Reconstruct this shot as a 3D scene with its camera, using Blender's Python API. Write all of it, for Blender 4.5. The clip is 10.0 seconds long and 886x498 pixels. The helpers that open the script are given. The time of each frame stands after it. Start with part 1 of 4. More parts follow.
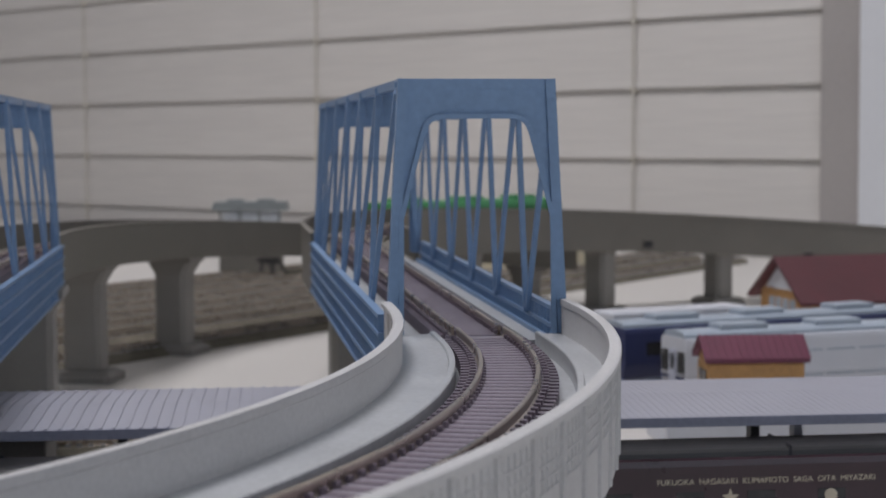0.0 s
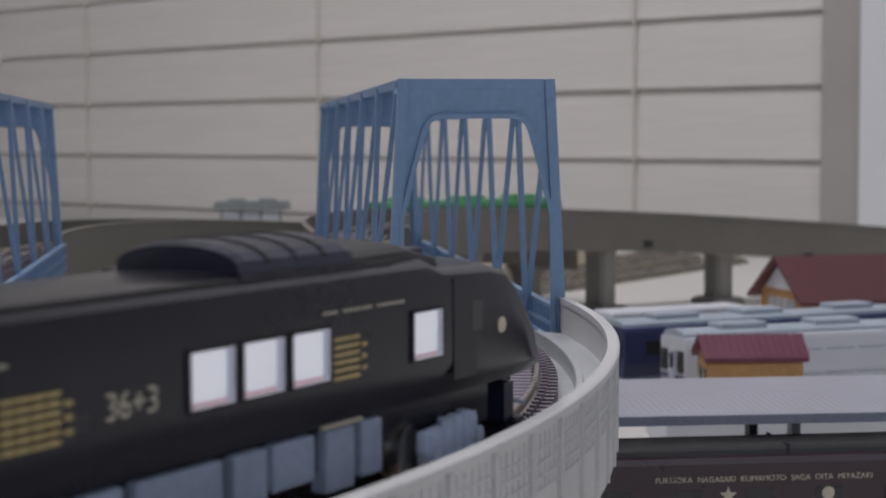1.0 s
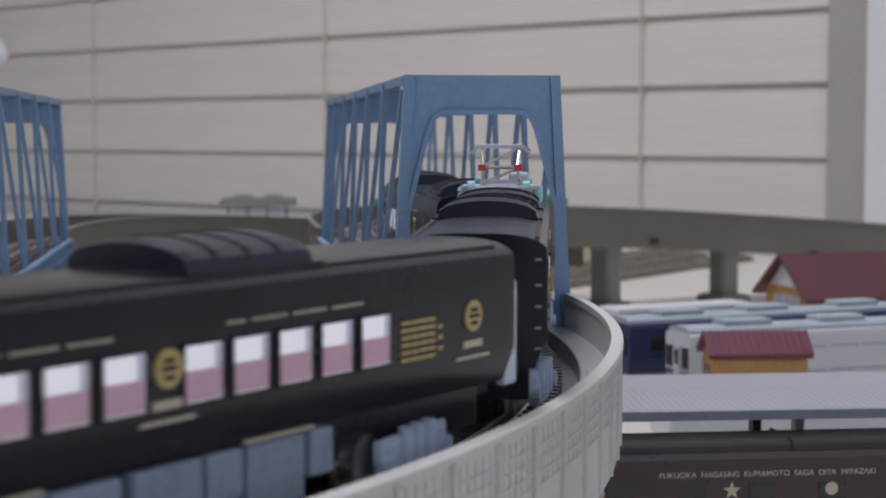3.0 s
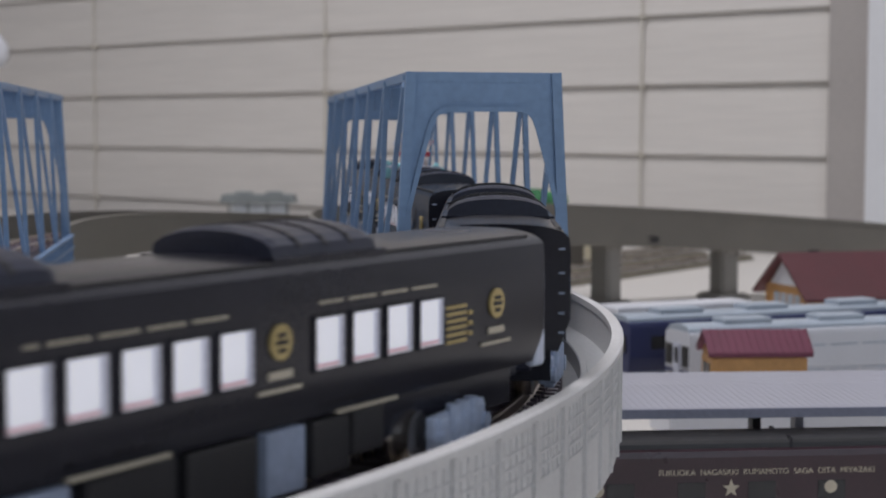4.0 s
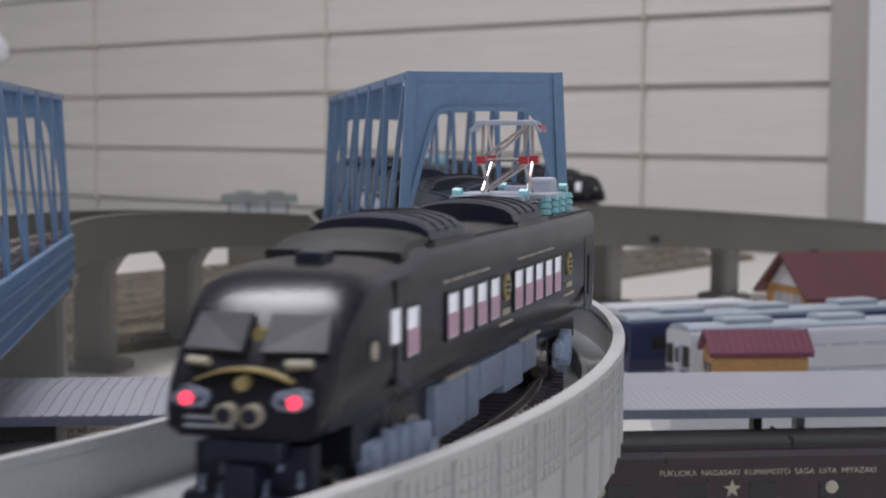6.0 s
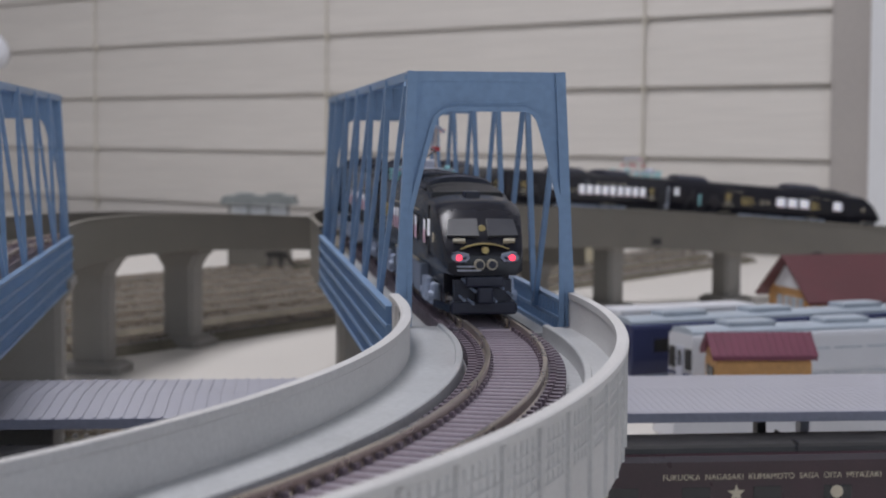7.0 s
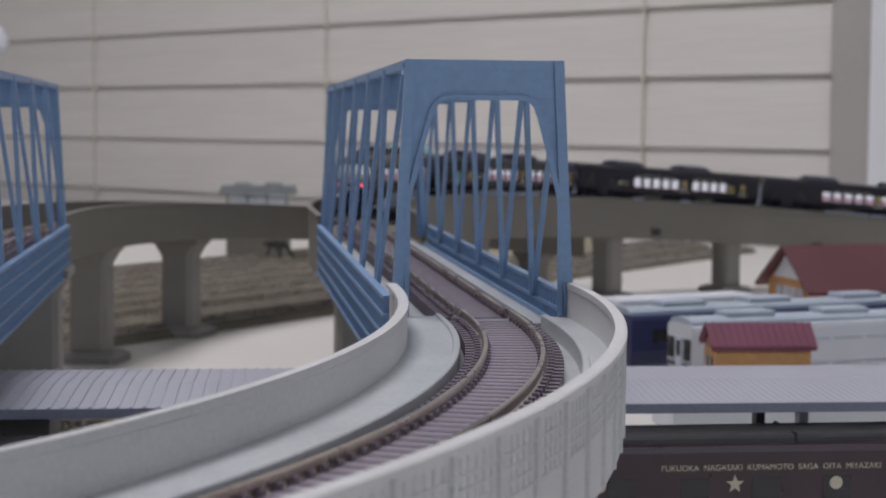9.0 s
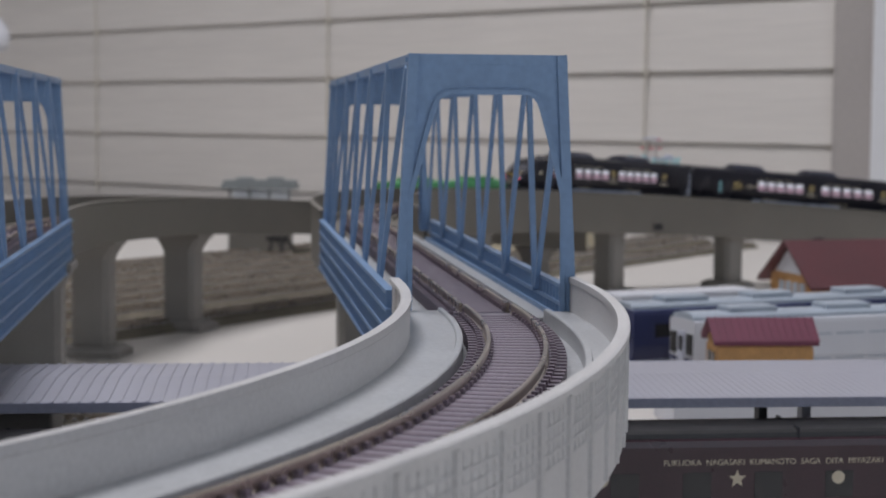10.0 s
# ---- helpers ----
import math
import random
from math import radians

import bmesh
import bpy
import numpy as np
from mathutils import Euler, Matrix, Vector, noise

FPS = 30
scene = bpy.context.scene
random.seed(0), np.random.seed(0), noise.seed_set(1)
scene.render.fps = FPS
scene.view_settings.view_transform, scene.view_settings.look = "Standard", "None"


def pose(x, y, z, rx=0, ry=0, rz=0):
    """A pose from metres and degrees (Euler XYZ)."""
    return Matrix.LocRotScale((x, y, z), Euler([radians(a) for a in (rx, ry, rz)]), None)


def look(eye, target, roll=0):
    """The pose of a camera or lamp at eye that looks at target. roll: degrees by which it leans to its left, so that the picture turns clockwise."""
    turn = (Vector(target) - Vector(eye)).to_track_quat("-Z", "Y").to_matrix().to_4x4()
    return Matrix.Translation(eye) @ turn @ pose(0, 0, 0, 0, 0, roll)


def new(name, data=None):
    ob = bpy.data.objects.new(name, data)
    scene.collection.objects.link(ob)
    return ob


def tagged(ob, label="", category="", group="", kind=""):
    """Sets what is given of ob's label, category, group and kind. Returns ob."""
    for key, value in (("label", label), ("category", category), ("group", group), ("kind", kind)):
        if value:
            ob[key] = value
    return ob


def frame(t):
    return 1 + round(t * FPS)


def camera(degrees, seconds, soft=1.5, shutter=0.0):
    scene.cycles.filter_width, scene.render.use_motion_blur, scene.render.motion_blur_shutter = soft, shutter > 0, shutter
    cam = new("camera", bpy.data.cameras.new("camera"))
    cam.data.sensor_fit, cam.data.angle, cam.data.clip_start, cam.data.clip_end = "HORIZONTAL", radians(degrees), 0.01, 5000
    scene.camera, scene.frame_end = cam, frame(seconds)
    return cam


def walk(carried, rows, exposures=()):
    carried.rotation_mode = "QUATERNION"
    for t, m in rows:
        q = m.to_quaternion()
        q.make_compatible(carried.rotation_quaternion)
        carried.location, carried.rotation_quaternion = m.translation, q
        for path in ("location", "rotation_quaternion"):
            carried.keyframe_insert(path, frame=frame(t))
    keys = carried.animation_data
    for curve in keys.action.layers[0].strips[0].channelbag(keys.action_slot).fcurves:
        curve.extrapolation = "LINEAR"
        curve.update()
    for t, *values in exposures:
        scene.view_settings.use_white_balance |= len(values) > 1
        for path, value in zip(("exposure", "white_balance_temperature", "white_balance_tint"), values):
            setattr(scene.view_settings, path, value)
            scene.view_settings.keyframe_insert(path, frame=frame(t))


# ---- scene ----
# The camera: long lens, held just above the deck of the near viaduct.
cam = camera(29.28, 10.0, 1.8, 0.15)
cam.data.dof.use_dof = True
cam.data.dof.focus_distance = 0.29
cam.data.dof.aperture_fstop = 55
PATH = [
    (0.0, (-0.0532, -0.3382, 0.0997), 7.70, -3.75, 0.23),
    (0.5, (-0.0532, -0.3392, 0.0996), 7.72, -3.80, 0.16),
    (1.0, (-0.0533, -0.3406, 0.0997), 7.66, -3.76, 0.14),
    (1.5, (-0.0533, -0.3417, 0.0997), 7.61, -3.76, 0.12),
    (2.0, (-0.0533, -0.3420, 0.0997), 7.52, -3.73, 0.12),
    (2.5, (-0.0533, -0.3421, 0.0996), 7.47, -3.79, 0.10),
    (4.0, (-0.0536, -0.3430, 0.0992), 7.45, -3.92, -0.23),
    (4.5, (-0.0535, -0.3427, 0.0992), 7.41, -3.94, -0.22),
    (5.0, (-0.0535, -0.3428, 0.0993), 7.39, -3.95, -0.23),
    (5.5, (-0.0536, -0.3430, 0.0994), 7.42, -3.97, -0.24),
    (7.0, (-0.0533, -0.3387, 0.0988), 7.42, -3.85, -0.32),
    (7.5, (-0.0530, -0.3374, 0.0988), 7.39, -3.94, -0.33),
    (8.0, (-0.0532, -0.3383, 0.0988), 7.44, -4.01, -0.36),
    (8.5, (-0.0531, -0.3380, 0.0986), 7.43, -4.03, -0.34),
    (9.0, (-0.0527, -0.3368, 0.0985), 7.44, -4.18, -0.40),
    (9.5, (-0.0527, -0.3361, 0.0984), 7.38, -4.34, -0.44),
    (10.0, (-0.0529, -0.3369, 0.0984), 7.38, -4.35, -0.44),
]


def aim(eye, yaw, pitch, roll):
    y, p = radians(yaw), radians(pitch)
    d = Vector((math.sin(y) * math.cos(p), math.cos(y) * math.cos(p), math.sin(p)))
    return look(eye, Vector(eye) + d, -roll)


walk(cam, [(t, aim(e, y, p, r)) for t, e, y, p, r in PATH], [(0, -0.24, 6500, 13), (1, -0.28, 6500, 13), (2, -0.12, 6500, 13), (3.8, -0.08, 6500, 13), (5.5, -0.05, 6500, 13), (7, -0.02, 6500, 13), (8.5, -0.07, 6500, 13), (10, -0.15, 6500, 13)])

# the room: u along the window blind, v into the room
ROOM = Matrix(((0.638, -0.770, 0, -0.187), (-0.770, -0.638, 0, 1.785), (0, 0, 1, 0), (0, 0, 0, 1)))

# ---- light ----
world = bpy.data.worlds.new("world")
scene.world = world
world.use_nodes = True
sky = world.node_tree.nodes.new("ShaderNodeTexSky")
sky.sky_type, sky.sun_disc = "NISHITA", False
sky.sun_elevation, sky.sun_rotation = radians(40), radians(20)
world.node_tree.links.new(sky.outputs[0], world.node_tree.nodes["Background"].inputs[0])
world.node_tree.nodes["Background"].inputs[1].default_value = 0.06


def area(name, eye, target, sx, sy, power, colour):
    d = bpy.data.lights.new(name, "AREA")
    d.shape, d.size, d.size_y, d.energy, d.color = "RECTANGLE", sx, sy, power, colour
    ob = new(name, d)
    ob.matrix_world = look(eye, target)
    return ob


LAMP = area("ceiling_lamp_light", (-0.38, 0.30, 1.60), (-0.38, 0.30, 0), 0.6, 0.6, 21, (0.955, 0.96, 1.0))
# Area lamp added for daylight from behind the camera; its window is unseen.
DAY = area("added_window_light", ROOM @ Vector((3.06, 1.75, 0.72)), ROOM @ Vector((1.2, 1.2, 0.1)), 1.4, 1.2, 6, (0.82, 0.91, 1.0))


# ---- materials ----
def material(name, colour, rough=0.5, metal=0.0, vary=0.12, fine=900.0, coarse=60.0, bump=0.15, emit=0.0, emit_colour=None, stretch=None, coat=0.0):
    m = bpy.data.materials.new(name)
    m.use_nodes = True
    nt = m.node_tree
    b = nt.nodes["Principled BSDF"]
    co = nt.nodes.new("ShaderNodeTexCoord")
    mp = nt.nodes.new("ShaderNodeMapping")
    nt.links.new(co.outputs["Object"], mp.inputs[0])
    if stretch:
        mp.inputs["Scale"].default_value = stretch
    n1, n2 = nt.nodes.new("ShaderNodeTexNoise"), nt.nodes.new("ShaderNodeTexNoise")
    n1.inputs["Scale"].default_value, n1.inputs["Detail"].default_value = fine, 3
    n2.inputs["Scale"].default_value, n2.inputs["Detail"].default_value = coarse, 4
    for n in (n1, n2):
        nt.links.new(mp.outputs[0], n.inputs["Vector"])
    add = nt.nodes.new("ShaderNodeMath")
    add.operation = "ADD"
    nt.links.new(n1.outputs["Fac"], add.inputs[0])
    nt.links.new(n2.outputs["Fac"], add.inputs[1])
    ramp = nt.nodes.new("ShaderNodeMapRange")
    ramp.inputs["From Min"].default_value, ramp.inputs["From Max"].default_value = 0.65, 1.35
    ramp.inputs["To Min"].default_value, ramp.inputs["To Max"].default_value = 1 - vary, 1 + vary
    nt.links.new(add.outputs[0], ramp.inputs["Value"])
    info = nt.nodes.new("ShaderNodeObjectInfo")
    tone = nt.nodes.new("ShaderNodeMapRange")
    tone.inputs["To Min"].default_value, tone.inputs["To Max"].default_value = 1 - vary * 0.35, 1 + vary * 0.35
    nt.links.new(info.outputs["Random"], tone.inputs["Value"])
    mul = nt.nodes.new("ShaderNodeMath")
    mul.operation = "MULTIPLY"
    nt.links.new(ramp.outputs[0], mul.inputs[0])
    nt.links.new(tone.outputs[0], mul.inputs[1])
    mix = nt.nodes.new("ShaderNodeVectorMath")
    mix.operation = "SCALE"
    mix.inputs[0].default_value = colour[:3]
    nt.links.new(mul.outputs[0], mix.inputs["Scale"])
    nt.links.new(mix.outputs[0], b.inputs["Base Color"])
    rr = nt.nodes.new("ShaderNodeMapRange")
    rr.inputs["To Min"].default_value, rr.inputs["To Max"].default_value = max(0.02, rough - 0.1), min(1, rough + 0.1)
    nt.links.new(n2.outputs["Fac"], rr.inputs["Value"])
    nt.links.new(rr.outputs[0], b.inputs["Roughness"])
    b.inputs["Metallic"].default_value = metal
    b.inputs["Coat Weight"].default_value = coat
    if bump:
        bp = nt.nodes.new("ShaderNodeBump")
        bp.inputs["Strength"].default_value, bp.inputs["Distance"].default_value = bump, 0.0003
        nt.links.new(n1.outputs["Fac"], bp.inputs["Height"])
        nt.links.new(bp.outputs[0], b.inputs["Normal"])
    if emit:
        b.inputs["Emission Color"].default_value = (*(emit_colour or colour)[:3], 1)
        b.inputs["Emission Strength"].default_value = emit
    return m


def glass(name, colour=(0.9, 0.95, 1.0), rough=0.03):
    m = bpy.data.materials.new(name)
    m.use_nodes = True
    b = m.node_tree.nodes["Principled BSDF"]
    b.inputs["Base Color"].default_value = (*colour, 1)
    b.inputs["Roughness"].default_value = rough
    b.inputs["Transmission Weight"].default_value = 1.0
    b.inputs["IOR"].default_value = 1.45
    return m


BLUE = material("blue_plastic", (0.19, 0.305, 0.485), 0.42, 0, 0.10, 700, 45, 0.08)
CONCRETE = material("grey_plastic_concrete", (0.165, 0.152, 0.130), 0.55, 0, 0.12, 1500, 40, 0.15)
PALE = material("pale_wall_plastic", (0.60, 0.59, 0.585), 0.5, 0, 0.10, 1500, 40, 0.1)
DECK = material("deck_plastic", (0.46, 0.47, 0.48), 0.36, 0, 0.16, 1200, 50, 0.2)
PIER = material("pier_plastic", (0.27, 0.255, 0.235), 0.6, 0, 0.12, 1500, 50, 0.15)
TIE = material("tie_plastic", (0.17, 0.135, 0.165), 0.4, 0, 0.3, 800, 90, 0.3)
TIETOP = material("slab_between_rails", (0.33, 0.295, 0.345), 0.35, 0, 0.22, 1200, 80, 0.25)
RAIL = material("nickel_rail", (0.50, 0.43, 0.36), 0.28, 0.9, 0.15, 900, 60, 0.05)
TABLE = material("table_top", (0.67, 0.64, 0.60), 0.4, 0, 0.05, 500, 8, 0.05)
BALLAST = material("ballast_plastic", (0.16, 0.14, 0.105), 0.8, 0, 0.4, 1800, 120, 0.8)
YARDTIE = material("yard_tie", (0.60, 0.585, 0.57), 0.6, 0, 0.3, 900, 90, 0.3)
BLACK = material("black_lacquer", (0.0175, 0.0172, 0.0250), 0.24, 0, 0.2, 1500, 60, 0.04)
BLACK.node_tree.nodes["Principled BSDF"].inputs["Specular IOR Level"].default_value = 0.32
ROOF = material("roof_black", (0.020, 0.019, 0.021), 0.45, 0, 0.2, 1500, 60, 0.06)
UNIT = material("roof_unit_black", (0.018, 0.021, 0.042), 0.36, 0, 0.2, 1500, 60, 0.06)
GOLD = material("gold_print", (0.52, 0.40, 0.17), 0.4, 0.3, 0.12, 2500, 200, 0)
CREAM = material("cream_print", (0.55, 0.49, 0.38), 0.5, 0.0, 0.12, 2500, 200, 0)
LIT = material("lit_window", (0.8, 0.8, 0.85), 0.25, 0, 0.06, 400, 150, 0, 0.34, (0.90, 0.92, 1.0))
# Reveal, sill and curtain glow faintly in place of light from inside.
REVEAL = material("painted_reveal_shade", (0.42, 0.42, 0.50), 0.4, 0, 0.1, 900, 200, 0, 0.13, (0.75, 0.80, 1.0))
SILL = material("lit_sill", (0.6, 0.42, 0.46), 0.4, 0, 0.1, 900, 200, 0, 0.16, (0.9, 0.62, 0.68))
CURTAIN = material("lit_curtain", (0.45, 0.28, 0.36), 0.5, 0, 0.15, 2500, 300, 0, 0.16, (0.62, 0.42, 0.52))
DARKGLASS = material("dark_window", (0.02, 0.02, 0.022), 0.12, 0, 0.1, 400, 100, 0)
BOGIE = material("bogie_grey", (0.46, 0.53, 0.68), 0.5, 0, 0.18, 900, 120, 0.3)
UNDER = material("underfloor_grey", (0.31, 0.36, 0.47), 0.55, 0, 0.15, 900, 120, 0.2)
CHROME = material("wheel_steel", (0.65, 0.60, 0.55), 0.22, 1.0, 0.1, 900, 120, 0)
GREYKIT = material("pantograph_grey", (0.55, 0.57, 0.66), 0.4, 0, 0.1, 900, 100, 0.05)
WIRE = material("pantograph_metal", (0.62, 0.56, 0.52), 0.3, 0.8, 0.1, 900, 100, 0)
TEAL = material("turquoise_insulator", (0.32, 0.66, 0.70), 0.35, 0, 0.1, 900, 100, 0)
RED = material("red_plastic", (0.65, 0.06, 0.08), 0.4, 0, 0.1, 900, 100, 0)
TAIL = material("tail_lamp", (0.9, 0.05, 0.08), 0.3, 0, 0.02, 900, 100, 0, 3.0, (1.0, 0.03, 0.06))
HEAD = material("head_lamp", (0.9, 0.85, 0.75), 0.2, 0, 0.02, 900, 100, 0, 0.5, (1, 0.95, 0.85))
GANGWAY = material("gangway_grey", (0.66, 0.70, 0.82), 0.5, 0, 0.1, 900, 100, 0.1)
SLAT = material("blind_slat", (0.70, 0.665, 0.625), 0.55, 0, 0.07, 260, 22, 0.1, stretch=(0.05, 0.6, 1))
CORD = material("blind_cord", (0.62, 0.58, 0.50), 0.7, 0, 0.1, 900, 50, 0.1)
WALLPAINT = material("wall_paint", (0.74, 0.75, 0.77), 0.6, 0, 0.03, 300, 6, 0.1)
# Window frame's grey, darkened for the shade in the gap beside the blind.
FRAME = material("frame_grey_with_shade", (0.42, 0.39, 0.37), 0.5, 0, 0.06, 300, 12, 0.05)
CANOPY = material("canopy_grey", (0.36, 0.36, 0.41), 0.45, 0, 0.08, 1500, 40, 0.1)
PURPLE = material("maroon_lacquer", (0.042, 0.019, 0.026), 0.3, 0, 0.2, 1500, 80, 0.05)
NAVY = material("navy_paint", (0.028, 0.036, 0.11), 0.35, 0, 0.15, 1500, 80, 0.05)
WHITE = material("white_paint", (0.63, 0.64, 0.68), 0.4, 0, 0.05, 1500, 50, 0.05)
GREYROOF = material("grey_roof", (0.36, 0.41, 0.47), 0.5, 0, 0.1, 1500, 80, 0.1)
MAROON = material("maroon_roof", (0.15, 0.035, 0.065), 0.5, 0, 0.14, 1500, 90, 0.2)
MAROON2 = material("red_brown_roof", (0.11, 0.036, 0.042), 0.55, 0, 0.16, 1500, 90, 0.3)
WOOD = material("orange_wood", (0.50, 0.27, 0.10), 0.55, 0, 0.16, 900, 120, 0.25)
GREEN = material("green_paint", (0.06, 0.26, 0.10), 0.4, 0, 0.15, 1200, 80, 0.1)
SHELTERROOF = material("shelter_roof", (0.25, 0.27, 0.27), 0.6, 0, 0.15, 1200, 80, 0.2)
BEIGE = material("beige_wall", (0.56, 0.50, 0.36), 0.6, 0, 0.1, 1200, 80, 0.2)
PANE = glass("clear_pane")


# ---- mesh helpers ----
def part(name, bm, mat, parent=None, label="", smooth=False):
    me = bpy.data.meshes.new(name)
    bmesh.ops.recalc_face_normals(bm, faces=bm.faces)
    bm.to_mesh(me)
    bm.free()
    me.materials.append(mat)
    if smooth:
        for f in me.polygons:
            f.use_smooth = True
    ob = new(name, me)
    ob.parent = parent
    if label:
        tagged(ob, label)
    return ob


def share(name, ob, parent, m):
    o = new(name, ob.data)
    o.parent = parent
    o.matrix_basis = m
    return o


def box(bm, x0, y0, z0, x1, y1, z1, m=None, bevel=0.0):
    s = Matrix.Translation(((x0 + x1) / 2, (y0 + y1) / 2, (z0 + z1) / 2)) @ Matrix.Diagonal((x1 - x0, y1 - y0, z1 - z0, 1))
    if bevel:
        small = bmesh.new()
        bmesh.ops.create_cube(small, size=1.0, matrix=s)
        bmesh.ops.bevel(small, geom=small.edges[:], offset=bevel, segments=2, profile=0.5, affect="EDGES")
        got = [bm.verts.new(m @ v.co if m is not None else v.co) for v in small.verts]
        small.verts.index_update()
        for f in small.faces:
            bm.faces.new([got[v.index] for v in f.verts])
        small.free()
        return
    t = m @ s if m is not None else s
    v = [bm.verts.new(t @ Vector((x, y, z))) for x in (-0.5, 0.5) for y in (-0.5, 0.5) for z in (-0.5, 0.5)]
    for q in ((0, 1, 3, 2), (4, 6, 7, 5), (0, 4, 5, 1), (2, 3, 7, 6), (0, 2, 6, 4), (1, 5, 7, 3)):
        bm.faces.new([v[k] for k in q])


def boxed(*a, **k):
    bm = bmesh.new()
    box(bm, *a, **k)
    return bm


def bar(bm, a, b, w, d, up=(0, 0, 1)):
    """A square bar from a to b, w wide across up, d along it."""
    a, b = Vector(a), Vector(b)
    y = (b - a).normalized()
    x = y.cross(Vector(up)).normalized()
    z = x.cross(y)
    m = Matrix((x, y, z)).transposed().to_4x4()
    m.translation = (a + b) / 2
    box(bm, -w / 2, -(b - a).length / 2, -d / 2, w / 2, (b - a).length / 2, d / 2, m)


def rod(bm, a, b, r, n=8, r2=None):
    a, b = Vector(a), Vector(b)
    m = (b - a).to_track_quat("Z", "Y").to_matrix().to_4x4()
    m.translation = (a + b) / 2
    h, r2 = (b - a).length / 2, r if r2 is None else r2
    lo = [m @ Vector((r * math.cos(2 * math.pi * k / n), r * math.sin(2 * math.pi * k / n), -h)) for k in range(n)]
    hi = [m @ Vector((r2 * math.cos(2 * math.pi * k / n), r2 * math.sin(2 * math.pi * k / n), h)) for k in range(n)]
    loft(bm, [lo, hi])


def disc(bm, m, r, depth, n=20, inner=0.0):
    bmesh.ops.create_cone(bm, cap_ends=True, segments=n, radius1=r, radius2=r, depth=depth, matrix=m)


def loft(bm, rings, closed=True, caps=True):
    rows = [[bm.verts.new(p) for p in ring] for ring in rings]
    n = len(rows[0])
    for a, b in zip(rows, rows[1:]):
        for i in range(n if closed else n - 1):
            bm.faces.new((a[i], a[(i + 1) % n], b[(i + 1) % n], b[i]))
    if caps and closed:
        bm.faces.new(rows[0])
        bm.faces.new(rows[-1][::-1])


def prism(bm, pts, d0, d1, axis="y"):
    """A flat outline (u, v), given thickness along an axis."""
    def put(u, v, d):
        return {"y": (u, d, v), "x": (d, u, v), "z": (u, v, d)}[axis]
    loft(bm, [[put(u, v, d0) for u, v in pts], [put(u, v, d1) for u, v in pts]])


# ---- the line of the track ----
RAIL_Z = 0.060
R_NEAR, Y_NEAR = 0.282, -0.010
Y_FAR, R_FAR = 0.308, 0.348
TRACK_UP = 0.0015
OUT_X, OUT_Y, OUT_R = -0.1235, 0.250, 0.45


def main_line(s):
    """Centre of the near line at s metres past the bridge's portal: place and heading to the right of +y."""
    if s < Y_NEAR:
        a = (Y_NEAR - s) / R_NEAR
        return Vector((-R_NEAR * (1 - math.cos(a)), Y_NEAR - R_NEAR * math.sin(a), RAIL_Z)), a
    if s < Y_FAR:
        return Vector((0, s, RAIL_Z - 0.082 * max(0, s - 0.33) ** 2)), 0.0
    a = (s - Y_FAR) / R_FAR
    return Vector((R_FAR * (1 - math.cos(a)), Y_FAR + R_FAR * math.sin(a), RAIL_Z - 0.082 * max(0, min(s, 1.0) - 0.33) ** 2 - 0.11 * max(0, s - 1.0))), a


def track_line(s):
    """Centre of the near line's rails: they lie higher on the bridge and on its approach than on the far viaduct."""
    c, a = main_line(s)
    return c + Vector((0, 0, TRACK_UP * min(1.0, max(0.0, (0.75 - s) / 0.45)))), a


def outer_line(s):
    """The outer line, past the far end of the other bridge."""
    a = max(0, s) / OUT_R
    y = OUT_Y + min(0, s)
    return Vector((OUT_X + OUT_R * (1 - math.cos(a)), y + OUT_R * math.sin(a), RAIL_Z - 0.105 * max(0, s) ** 2)), a


def at(line, s, off=0.0, h=0.0):
    c, a = line(s)
    return c + Vector((math.cos(a) * off, -math.sin(a) * off, h))


def placed(line, s, off=0.0, h=0.0):
    c, a = line(s)
    return Matrix.Translation(at(line, s, off, h)) @ Matrix.Rotation(-a, 4, "Z")


def sweep(bm, line, s0, s1, profile, step=0.006):
    n = max(2, int(abs(s1 - s0) / step))
    loft(bm, [[at(line, s0 + (s1 - s0) * i / n, o, h) for o, h in profile] for i in range(n + 1)])


def rect(o0, h0, o1, h1):
    return [(o0, h0), (o1, h0), (o1, h1), (o0, h1)]


# ---- the room ----
U0, U1, V1, FLOOR_Z, CEIL_Z = -1.4, 3.1, 3.2, -0.72, 1.70


def structure(name, bm, mat, label, category=""):
    ob = part(name, bm, mat, None)
    return tagged(ob, label, category, "", "structure")


